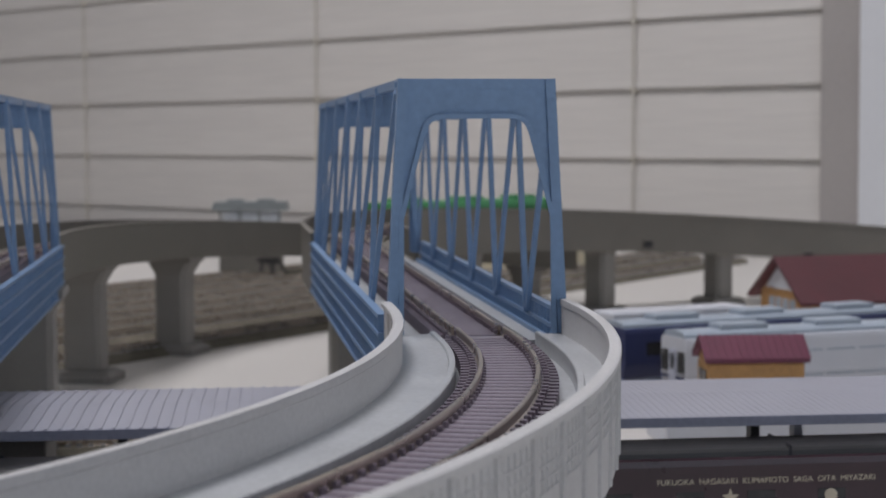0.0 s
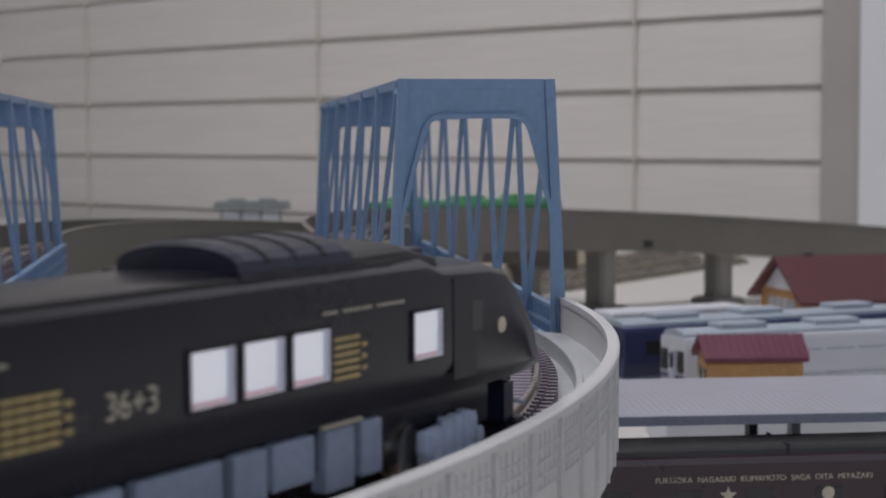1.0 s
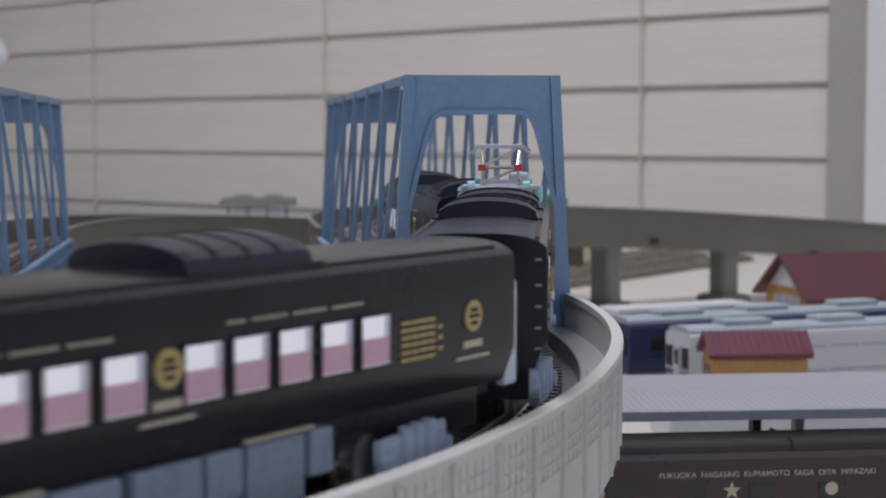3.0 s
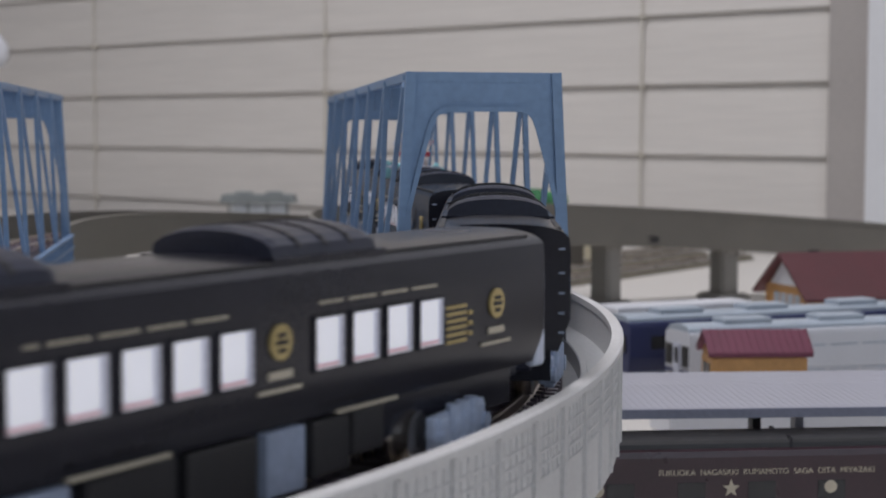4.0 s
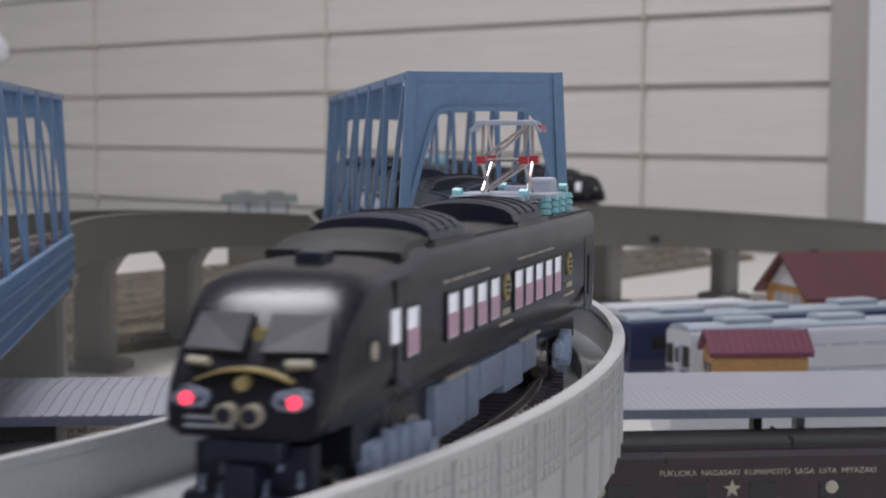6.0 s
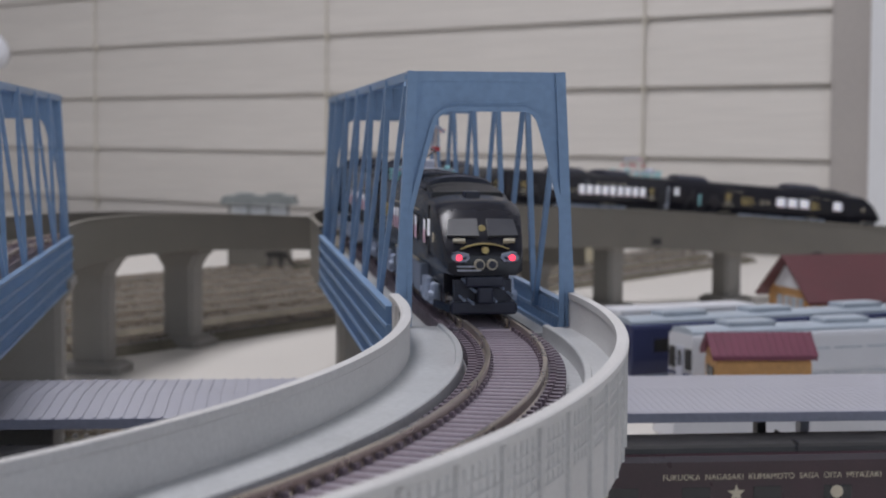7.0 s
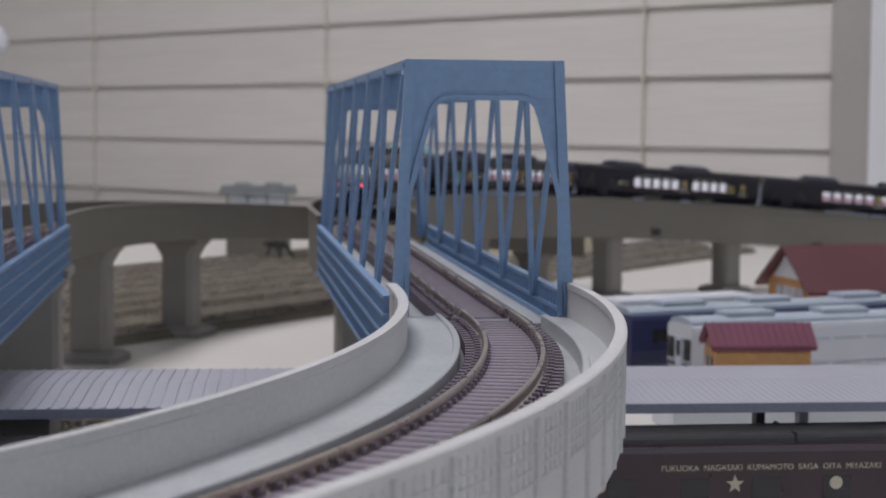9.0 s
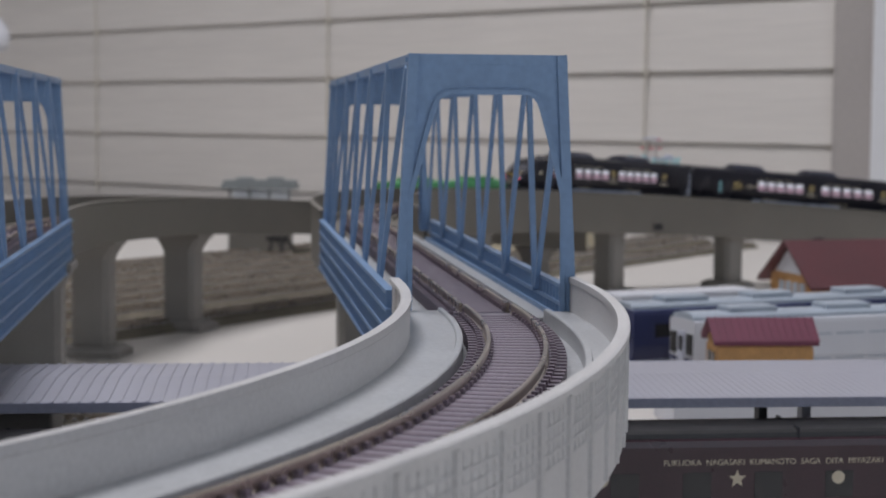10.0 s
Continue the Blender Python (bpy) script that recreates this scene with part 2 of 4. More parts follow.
def build_room():
    bm = boxed(U0 - 0.1, -0.25, FLOOR_Z - 0.05, U1 + 0.1, V1 + 0.1, FLOOR_Z, ROOM)
    structure("floor", bm, material("floor_wood", (0.26, 0.17, 0.10), 0.45, 0, 0.2, 120, 6, 0.1), "plain brown wooden floor", "floor")
    bm = boxed(U0 - 0.1, -0.25, CEIL_Z, U1 + 0.1, V1 + 0.1, CEIL_Z + 0.05, ROOM)
    structure("ceiling", bm, WALLPAINT, "plain white ceiling", "ceiling")
    bm = bmesh.new()
    box(bm, U0, -0.22, FLOOR_Z, 1.010, -0.12, CEIL_Z, ROOM)
    box(bm, 1.0495, -0.22, FLOOR_Z, U1, 0.036, CEIL_Z, ROOM)
    structure("wall_north", bm, WALLPAINT, "white painted wall beside the window blind", "wall")
    structure("trim", boxed(1.0105, -0.2, FLOOR_Z, 1.049, 0.030, CEIL_Z, ROOM, bevel=0.002), FRAME, "window frame post, the gap's shade put into its grey", "trim")
    structure("wall_west", boxed(U0 - 0.1, -0.1, FLOOR_Z, U0, V1, CEIL_Z, ROOM), WALLPAINT, "white painted wall", "wall")
    structure("wall_south", boxed(U0, V1, FLOOR_Z, U1, V1 + 0.1, CEIL_Z, ROOM), WALLPAINT, "white painted wall", "wall")
    # Opening out of view, added so the daylight lamp has a window.
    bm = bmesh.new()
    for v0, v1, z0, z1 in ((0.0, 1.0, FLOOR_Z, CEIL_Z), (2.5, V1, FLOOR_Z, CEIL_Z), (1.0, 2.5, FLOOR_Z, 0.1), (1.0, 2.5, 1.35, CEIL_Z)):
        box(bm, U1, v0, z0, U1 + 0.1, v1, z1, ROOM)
    structure("wall_east", bm, WALLPAINT, "white painted wall with the added window opening", "wall")
    win = tagged(new("added_window"), "unseen window with a white frame, added for daylight", "window", "", "structure")
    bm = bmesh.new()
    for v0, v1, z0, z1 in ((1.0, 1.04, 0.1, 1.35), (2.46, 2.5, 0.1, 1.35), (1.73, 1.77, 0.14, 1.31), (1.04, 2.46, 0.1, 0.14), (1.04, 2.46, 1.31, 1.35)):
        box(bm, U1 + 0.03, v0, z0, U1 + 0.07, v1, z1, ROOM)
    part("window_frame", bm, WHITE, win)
    # the table: its far edge follows the blind
    bm = bmesh.new()
    prism(bm, [(-1.0, 0.055), (2.4, 0.055), (2.4, 2.5), (-1.0, 2.5)], -0.03, 0.0, "z")
    bmesh.ops.transform(bm, matrix=ROOM, verts=bm.verts)
    desk = tagged(new("table"), "large white table carrying the model railway", "table")
    part("tabletop", bm, TABLE, desk)
    for u, v in ((-0.95, 0.1), (2.33, 0.1), (-0.95, 2.43), (2.33, 2.43)):
        part("leg", boxed(u - 0.025, v - 0.025, FLOOR_Z, u + 0.025, v + 0.025, -0.03, ROOM), WHITE, desk)
    lamp = tagged(new("ceiling_light"), "square white ceiling light", "ceiling light")
    part("frame", boxed(-0.71, -0.03, 1.64, -0.05, 0.63, 1.70, bevel=0.01), WHITE, lamp)


def build_blind():
    blind = tagged(new("window_blind"), "closed beige wood-look slatted window blind", "blind")
    bm = bmesh.new()
    prof = [(0.0024, -0.032), (0.0028, -0.0315), (0.0016, -0.0122), (0.0001, 0.0146), (-0.0013, 0.0305), (-0.003, 0.0305), (-0.0015, 0.0146), (0.0001, -0.0122), (0.0012, -0.0315)]
    loft(bm, [[(-1.3, v, z) for v, z in prof], [(-0.3, v, z) for v, z in prof], [(0.3, v, z) for v, z in prof], [(1.010, v, z) for v, z in prof]])
    first = part("slat", bm, SLAT, blind)
    k0 = 0.0808 - 0.1510
    random.seed(4)
    for k in range(22):
        m = ROOM @ pose(0, 0.02, k0 + 0.061 * k, random.uniform(-0.7, 0.7), random.uniform(-0.05, 0.05), 0)
        if k == 0:
            first.matrix_basis = m
        else:
            share("slat", first, blind, m)
    for u in (-0.41, 0.0, 0.41, 0.821):
        bm = bmesh.new()
        rod(bm, ROOM @ Vector((u, 0.0255, -0.03)), ROOM @ Vector((u + 0.001, 0.0255, 1.28)), 0.0009, 6)
        for k in range(22):
            z = k0 + 0.061 * k - 0.0320
            box(bm, u - 0.0016, 0.021, z - 0.0030, u + 0.0016, 0.027, z + 0.0016, ROOM)
        part("cord", bm, CORD, blind, "thin pale ladder cord with clips")
    part("headrail", boxed(-1.3, 0.002, 1.28, 1.010, 0.045, 1.33, ROOM, bevel=0.003), SLAT, blind)


# ---- viaducts ----
def build_viaduct(name, line, s0, s1, label, single=False, ribbed=True, ties=True, tiemat=TIE, piers=(), half=0.0185, right=0.0165, wall=0.007, wallmat=PALE, deckmat=DECK, rails=None, ledge=None, deep=0.010):
    v = tagged(new(name), label, "viaduct", "viaducts")
    bm = bmesh.new()
    sweep(bm, line, s0, s1, [(-half + 0.002, 0.0005 - deep), (right - 0.002, 0.0005 - deep), (right, -0.0035), (right, -0.003), (-half, -0.003), (-half, -0.0035)])
    part("deck", bm, deckmat, v, "grey plastic deck")
    for side, o, up in ((-1, 0.0092, 0.0008), (1, 0.0112, 0.0004)) if ledge else ():
        # raised walkway beside the track, with a lip along its inner edge
        edge = half if side < 0 else right
        bm = bmesh.new()
        sweep(bm, line, s0, s1, [(side * edge, -0.0031), (side * o, -0.0031), (side * o, up - 0.0002), (side * (o + 0.0002), up), (side * (o + 0.0011), up), (side * (o + 0.0013), up - 0.0005), (side * edge, up - 0.0005)], 0.004)
        part("walkway", bm, deckmat, v, "grey raised walkway beside the track")
    if not ledge:
        bm = bmesh.new()
        sweep(bm, line, s0, s1, rect(-0.0128, -0.003, -0.0108, -0.0012))
        sweep(bm, line, s0, s1, rect(0.0112, -0.003, 0.0126, -0.0018))
        part("kerb", bm, wallmat, v)
    for side in (-1, 1):
        bm = bmesh.new()
        o = -half if side < 0 else right
        # wall plate with a thicker rim on top and a foot
        pts = [(o, -deep), (o + side * 0.0011, -deep), (o + side * 0.0011, wall - 0.0012), (o + side * 0.0017, wall - 0.0010), (o + side * 0.0017, wall - 0.0002), (o + side * 0.0013, wall), (o - side * 0.0002, wall), (o - side * 0.0002, wall - 0.0012), (o, wall - 0.0014)]
        sweep(bm, line, s0, s1, pts, 0.004)
        w = part("parapet", bm, wallmat, v, "parapet wall with a rim")
        if ribbed:
            bm = bmesh.new()
            n = int((s1 - s0) / 0.0115)
            for i in range(n + 1):
                box(bm, 0, -0.0005, -0.0095, 0.0005, 0.0005, wall - 0.0012, placed(line, s0 + 0.0115 * i, o + side * 0.0011 - (0.0005 if side < 0 else 0)))
            if side > 0:
                m = int((s1 - s0) / 0.0019)
                for i in range(m):
                    box(bm, 0, -0.00012, -0.0015, 0.00018, 0.00014, wall - 0.0018, placed(line, s0 + 0.0019 * i, o + 0.0011))
                for h in (-0.0016, 0.0000, 0.0016, 0.0032):
                    sweep(bm, line, s0, s1, rect(o + 0.001, h, o + 0.0013, h + 0.0003), 0.004)
            tagged(part("rib", bm, PALE, w), kind="stuff")
    if ties:
        build_track(v, rails or line, s0, s1, tiemat, single)
    for s in piers:
        build_pier(line, s, 0.008, 0.006)
    return v


def build_track(parent, line, s0, s1, tiemat, single=False):
    n = int((s1 - s0) / 0.0036)
    if single:
        first = part("sleeper", boxed(-0.0083, -0.0009, -0.0046, 0.0083, 0.0009, -0.0018), tiemat, parent)
        first.matrix_basis = placed(line, s0 + 0.0018)
        for i in range(1, n):
            share("sleeper", first, parent, placed(line, s0 + 0.0036 * (i + 0.5)))
    else:
        bm = bmesh.new()
        for i in range(n):
            box(bm, -0.0083, -0.0009, -0.0046, 0.0083, 0.0009, -0.0018, placed(line, s0 + 0.0036 * (i + 0.5)))
        tagged(part("sleeper", bm, tiemat, parent, "dark plastic sleepers"), kind="stuff")
    bm = bmesh.new()
    sweep(bm, line, s0, s1, rect(-0.0062, -0.0048, 0.0062, -0.00188), 0.005)
    part("track_bed", bm, TIETOP, parent, "purple-grey slab between the rails")
    bm = bmesh.new()
    for i in range(n):
        for o in (-0.0062, -0.0044, 0.0044, 0.0062):
            box(bm, -0.0005, -0.0006, -0.002, 0.0005, 0.0006, -0.0011, placed(line, s0 + 0.0036 * (i + 0.5), o))
    tagged(part("rail_clip", bm, tiemat, parent), kind="stuff")
    for o in (-0.0048, 0.0048):
        bm = bmesh.new()
        sweep(bm, line, s0, s1, [(o - 0.0009, -0.0021), (o + 0.0009, -0.0021), (o + 0.0002, -0.0016), (o + 0.0004, -0.0002), (o + 0.0003, 0), (o - 0.0003, 0), (o - 0.0004, -0.0002), (o - 0.0002, -0.0016)], 0.004)
        part("rail", bm, RAIL, parent, "worn nickel-silver rail")


def build_pier(line, s, w=0.011, d=0.0055, off=0.0):
    c, a = line(s)
    top = c.z - 0.0095
    p = tagged(new("viaduct_pier"), "grey plastic bridge pier with a flared head", "pier", "piers")
    p.matrix_basis = Matrix.Translation((c.x, c.y, 0)) @ Matrix.Rotation(-a, 4, "Z") @ Matrix.Translation((off, 0, 0))
    bm = bmesh.new()

    def ring(hw, hd, z, c=0.002):
        return [(-hw + c, -hd, z), (hw - c, -hd, z), (hw, -hd + c, z), (hw, hd - c, z), (hw - c, hd, z), (-hw + c, hd, z), (-hw, hd - c, z), (-hw, -hd + c, z)]
    loft(bm, [ring(w, d, 0.004), ring(w, d, top - 0.0085), ring(w + 0.0012, d + 0.0004, top - 0.0062), ring(w + 0.0034, d + 0.0008, top - 0.0028)])
    part("shaft", bm, PIER, p)
    part("cap", boxed(-w - 0.0038, -d - 0.0012, top - 0.0028, w + 0.0038, d + 0.0012, top, bevel=0.0005), PIER, p)
    bm = bmesh.new()
    loft(bm, [ring(w + 0.0055, d + 0.0055, 0), ring(w + 0.0055, d + 0.0055, 0.0028), ring(w + 0.003, d + 0.003, 0.0045)])
    part("base", bm, PIER, p)
    return p


# ---- truss bridge ----
WT, WB, BH, BL, NP = 0.0158, 0.0184, 0.0515, 0.248, 6


def build_bridge(name, label, m, single=False):
    b = tagged(new(name), label, "bridge", "truss bridges")
    b.matrix_basis = m
    P = BL / NP

    def side_x(z):
        return WB + (WT - WB) * z / BH
    # portal frames: a plate with a rounded opening
    out = [(-WB, 0), (-WB, 0.012), (-WT, BH), (WT, BH), (WB, 0.012), (WB, 0)]
    iw, hd = WB - 0.0028, BH - 0.0075
    arch = [(iw, 0), (iw - 0.0002, 0.0235), (iw - 0.0028, 0.034), (iw - 0.0046, 0.0405)]
    for i in range(7):
        q = radians(15 + 75 * i / 6)
        arch.append((iw - 0.0084 + 0.0036 * math.cos(q), hd - 0.0036 + 0.0036 * math.sin(q)))
    arch = arch + [(-x, z) for x, z in reversed(arch)]
    n = len(arch)
    for y in (0.0, BL):
        bm = bmesh.new()
        d0, d1 = y - 0.0008, y + 0.0008
        # strips between the outline and the opening
        def outer(x, z):
            return (math.copysign(side_x(z), x), z) if z < hd - 0.004 else (x * WT / (iw - 0.0046), BH)
        ring_o = [outer(x, z) for x, z in arch]
        fr = []
        for d in (d0, d1):
            fr.append(([bm.verts.new((x, d, z)) for x, z in arch], [bm.verts.new((x, d, z)) for x, z in ring_o]))
        for i in range(n - 1):
            for a_, o_ in fr:
                bm.faces.new((a_[i], a_[i + 1], o_[i + 1], o_[i]))
            bm.faces.new((fr[0][0][i], fr[0][0][i + 1], fr[1][0][i + 1], fr[1][0][i]))
            bm.faces.new((fr[0][1][i], fr[0][1][i + 1], fr[1][1][i + 1], fr[1][1][i]))
        for i in (0, n - 1):
            bm.faces.new((fr[0][0][i], fr[0][1][i], fr[1][1][i], fr[1][0][i]))
        pf = part("portal_frame", bm, BLUE, b, "light blue portal plate with a rounded opening")
        # raised rim round the opening and flanges down both edges
        bm = bmesh.new()
        f = y - 0.0014 if y == 0 else y + 0.0014
        for (x0, z0), (x1, z1) in zip(arch, arch[1:]):
            bar(bm, (x0, f, z0), (x1, f, z1), 0.0010, 0.0005, (0, 1, 0.001))
        part("rim", bm, BLUE, pf)
        for sx in (-1, 1):
            bm = bmesh.new()
            bar(bm, (sx * (WB - 0.0009), y, 0), (sx * (WT - 0.0009), y, BH), 0.0020, 0.0030, (0, 1, 0))
            part("end_post", bm, BLUE, b)
    for sx in (-1, 1):
        bm = bmesh.new()
        bar(bm, (sx * (WT - 0.0007), 0.0005, BH - 0.001), (sx * (WT - 0.0007), BL - 0.0005, BH - 0.001), 0.0018, 0.0018)
        part("top_chord", bm, BLUE, b, "light blue top chord")
        for i in range(NP + 1):
            y = P * i
            if 0 < i < NP:
                bm = bmesh.new()
                bar(bm, (sx * (WB - 0.0006), y, 0), (sx * WT, y, BH - 0.002), 0.0012, 0.0015, (0, 1, 0))
                part("post", bm, BLUE, b)
            if i < NP:
                bm = bmesh.new()
                bar(bm, (sx * (WB - 0.0006), y + P - 0.0015, 0.001), (sx * WT, y + 0.003, BH - 0.0025), 0.0010, 0.0015, (0, 1, 0))
                part("diagonal", bm, BLUE, b)
        # lower girder: set-back plate, flanges and ribs, open railing on top
        x = sx * (WB + 0.0006)
        xp = x - sx * 0.0016
        girder = part("girder", boxed(xp - 0.0004, 0.003, -0.0125, xp + 0.0004, BL - 0.001, -0.0022), BLUE, b, "light blue girder with rows of ribs")
        g = bmesh.new()
        for z in (0.0036, -0.0002, -0.0042, -0.0085, -0.0125):
            box(g, x - 0.0009, 0.003, z - 0.0004, x + 0.0009, BL - 0.001, z + 0.0004)
        for k in range(int(BL / 0.0036) - 1):
            y = 0.005 + 0.0036 * k
            box(g, x - 0.0007, y - 0.0004, -0.0123, x + 0.0007, y + 0.0004, 0.0034)
        part("rib", g, BLUE, girder)
    # top bracing
    for i in range(NP + 1):
        y = P * i
        bm = bmesh.new()
        bar(bm, (-WT, y, BH - 0.001), (WT, y, BH - 0.001), 0.002, 0.002)
        if 0 < i < NP:
            box(bm, -WT + 0.001, y - 0.0005, BH - 0.0068, WT - 0.001, y + 0.0005, BH - 0.002)
        part("cross_beam", bm, BLUE, b)
        if i < NP:
            bm = bmesh.new()
            bar(bm, (-WT, y, BH - 0.0012), (WT, y + P, BH - 0.0012), 0.0016, 0.0010)
            bar(bm, (WT, y, BH - 0.0018), (-WT, y + P, BH - 0.0018), 0.0016, 0.0010)
            part("wind_brace", bm, BLUE, b)
    part("bridge_floor", boxed(-WB + 0.0006, 0.001, -0.006, WB - 0.0006, BL - 0.001, -0.0032), DECK, b, "blue-grey floor beside the track")
    bm = bmesh.new()
    for sx in (-1, 1):
        box(bm, sx * 0.0122 - 0.0012, 0.001, -0.0032, sx * 0.0122 + 0.0012, BL - 0.001, -0.0016)
    part("walkway", bm, DECK, b)
    build_track(b, lambda s: (Vector((0, s, TRACK_UP)), 0.0), 0.001, BL - 0.001, TIE, single)
    return b


# ---- things below the bridge ----
def shell(bm, L, hw, z0, z1, roof, tuck=0.0012, n=10, nose=None):
    """A railway car's body: cross sections lofted along y; nose(y) scales and lowers a section."""
    def ring(y, kx=1.0, top=1.0):
        pts = [(-hw + tuck, z0), (-hw, z0 + (z1 - z0) * 0.3), (-hw, z1 - 0.001)]
        for i in range(1, n):
            q = math.pi * (1 - i / n)
            pts.append((hw * math.copysign(abs(math.cos(q)) ** 0.7, math.cos(q)), z1 + (roof - z1) * math.sin(q) ** 0.8))
        pts += [(hw, z1 - 0.001), (hw, z0 + (z1 - z0) * 0.3), (hw - tuck, z0)]
        return [(x * kx, y, z0 + (z - z0) * top) for x, z in pts]
    rows = [ring(-L / 2)]
    if nose:
        for y, kx, top in nose:
            rows.append(ring(y, kx, top))
    else:
        rows.append(ring(L / 2))
    loft(bm, rows)


def straight_car(name, label, x, y, ang, body, roofmat, group, windows=(), wmat=DARKGLASS, endmat=None, z=0.004, units=True):
    c = tagged(new(name), label, "railway car", group)
    c.matrix_basis = pose(x, y, z, 0, 0, ang - 90)
    bm = bmesh.new()
    shell(bm, 0.133, 0.0093, 0.005, 0.0232, 0.0242)
    part("body", bm, body, c, smooth=False)
    bm = bmesh.new()
    shell(bm, 0.1325, 0.0078, 0.0235, 0.0242, 0.0264)
    part("roof", bm, roofmat, c)
    for yy in (-0.045, 0.0, 0.04) if units else ():
        part("roof_unit", boxed(-0.005, yy - 0.010, 0.0250, 0.005, yy + 0.010, 0.0282, bevel=0.0008), roofmat, c)
    for yy in (-0.047, 0.047):
        bm = bmesh.new()
        box(bm, -0.007, yy - 0.011, 0.001, 0.007, yy + 0.011, 0.006)
        for wy in (-0.007, 0.007):
            for sx in (-1, 1):
                rod(bm, (sx * 0.0052, yy + wy, 0.0028), (sx * 0.0066, yy + wy, 0.0028), 0.0028, 12)
        part("bogie", bm, UNDER, c)
    for y0, y1, z0, z1, mt in windows:
        for sx in (-1, 1):
            part("window", boxed(sx * 0.0093 - 0.0002, y0, z0, sx * 0.0093 + 0.0002, y1, z1), mt, c)
    return c


def text_part(words, size, parent, m, mat, label=""):
    cu = bpy.data.curves.new("lettering", "FONT")
    cu.body, cu.size, cu.extrude, cu.align_x = words, size, 0.00003, "CENTER"
    ob = new("lettering", cu)
    dg = bpy.context.evaluated_depsgraph_get()
    me = bpy.data.meshes.new_from_object(ob.evaluated_get(dg))
    bpy.data.objects.remove(ob)
    me.materials.clear()
    me.materials.append(mat)
    o = new("lettering", me)
    o.parent, o.matrix_basis = parent, m
    if label:
        tagged(o, label)
    return o


def build_maroon_train():
    for i, x in enumerate((-0.236, -0.096, 0.044, 0.184)):
        w = [(-0.048 + 0.0165 * k, -0.048 + 0.0165 * k + 0.0065, 0.0105, 0.0165, DARKGLASS) for k in range(7)]
        c = straight_car("sleeper_car", "dark maroon model sleeping car with gold lettering on the table track", x + 0.02, 0.037, -0.6, PURPLE, ROOF, "maroon train", w, z=0.0035, units=False)
        face = Matrix.Translation((0.00955, 0, 0)) @ Matrix.Rotation(radians(90), 4, "Z") @ Matrix.Rotation(radians(90), 4, "X")
        bm = bmesh.new()
        box(bm, 0.0093, -0.06, 0.0182, 0.0096, -0.05, 0.0186)
        for y in (-0.06 + 0.118 * k / 11 for k in range(12)):
            box(bm, 0.0093, y, 0.0074, 0.0096, y + 0.004, 0.0077)
        part("trim_line", bm, GOLD, c)
        text_part("FUKUOKA  NAGASAKI  KUMAMOTO  SAGA  OITA  MIYAZAKI", 0.00185, c, Matrix.Translation((0.00955, 0.006, 0.0182)) @ Matrix.Rotation(radians(90), 4, "Z") @ Matrix.Rotation(radians(90), 4, "X"), CREAM, "small cream lettering")
        for y in (-0.0335, -0.0025, 0.021, 0.050):
            bm = bmesh.new()
            if y == -0.0025:
                star = [(0.0021 * (1 if k % 2 == 0 else 0.42), math.pi / 2 + math.pi * k / 5) for k in range(10)]
                prism(bm, [(y + r * math.cos(q), 0.0150 + r * math.sin(q)) for r, q in star], 0.0092, 0.0096, "x")
            else:
                disc(bm, Matrix.Translation((0.0094, y, 0.0150)) @ Matrix.Rotation(radians(90), 4, "Y"), 0.0015, 0.0004, 14)
            part("emblem", bm, CREAM, c)
        for y in (-0.03, 0.012, 0.05):
            part("roof_joint", boxed(-0.0079, y - 0.0003, 0.0236, 0.0079, y + 0.0003, 0.0262), BLACK, c)
    tr = tagged(new("straight_track"), "straight model track lying on the table", "track", "table tracks")
    tr.matrix_basis = pose(0, 0.037, 0.0035, 0, 0, -90.6)
    bm = bmesh.new()
    prism(bm, [(-0.0125, -0.0035), (0.0125, -0.0035), (0.009, -0.0018), (-0.009, -0.0018)], -0.32, 0.32)
    part("ballast", bm, BALLAST, tr)
    build_track(tr, lambda s: (Vector((0, s, 0)), 0.0), -0.32, 0.32, YARDTIE)


def build_canopy():
    c = tagged(new("platform_canopy"), "long grey station platform canopy with fine cross grooves", "platform canopy")
    c.matrix_basis = pose(0, 0.0715, 0, 0, 0, -2.0)
    bm = bmesh.new()
    prism(bm, [(-0.029, 0.0325), (0.029, 0.0325), (0.030, 0.0350), (0.0, 0.0362), (-0.030, 0.0350)], -0.32, 0.32, "x")
    part("roof", bm, CANOPY, c)
    bm = bmesh.new()
    x = -0.318
    while x < 0.318:
        w = 0.0008 if x < 0.02 else 0.0005
        for sy in (-1, 1):
            bar(bm, (x, sy * 0.0299, 0.0350), (x, 0.0, 0.0362), w, 0.0005 if x < 0.02 else 0.00012)
        x += 0.0030 if x < 0.02 else 0.0018
    tagged(part("roof_batten", bm, CANOPY, c), kind="stuff")
    bm = bmesh.new()
    box(bm, -0.32, -0.0308, 0.0328, 0.32, -0.0299, 0.0350)
    part("fascia", bm, material("fascia_blue_grey", (0.20, 0.21, 0.28), 0.5), c)
    for x in (-0.25, -0.16, -0.07, 0.085, 0.175, 0.265):
        for dx in (-0.0054, 0.0056):
            bm = bmesh.new()
            box(bm, x + dx - 0.0011, -0.0035, 0.0, x + dx + 0.0011, 0.0005, 0.0325)
            part("post", bm, ROOF if dx < 0 else GREYKIT, c)
        bm = bmesh.new()
        box(bm, x - 0.0065, -0.004, 0.0290, x + 0.0045, 0.004, 0.0325)
        part("bracket", bm, ROOF, c)


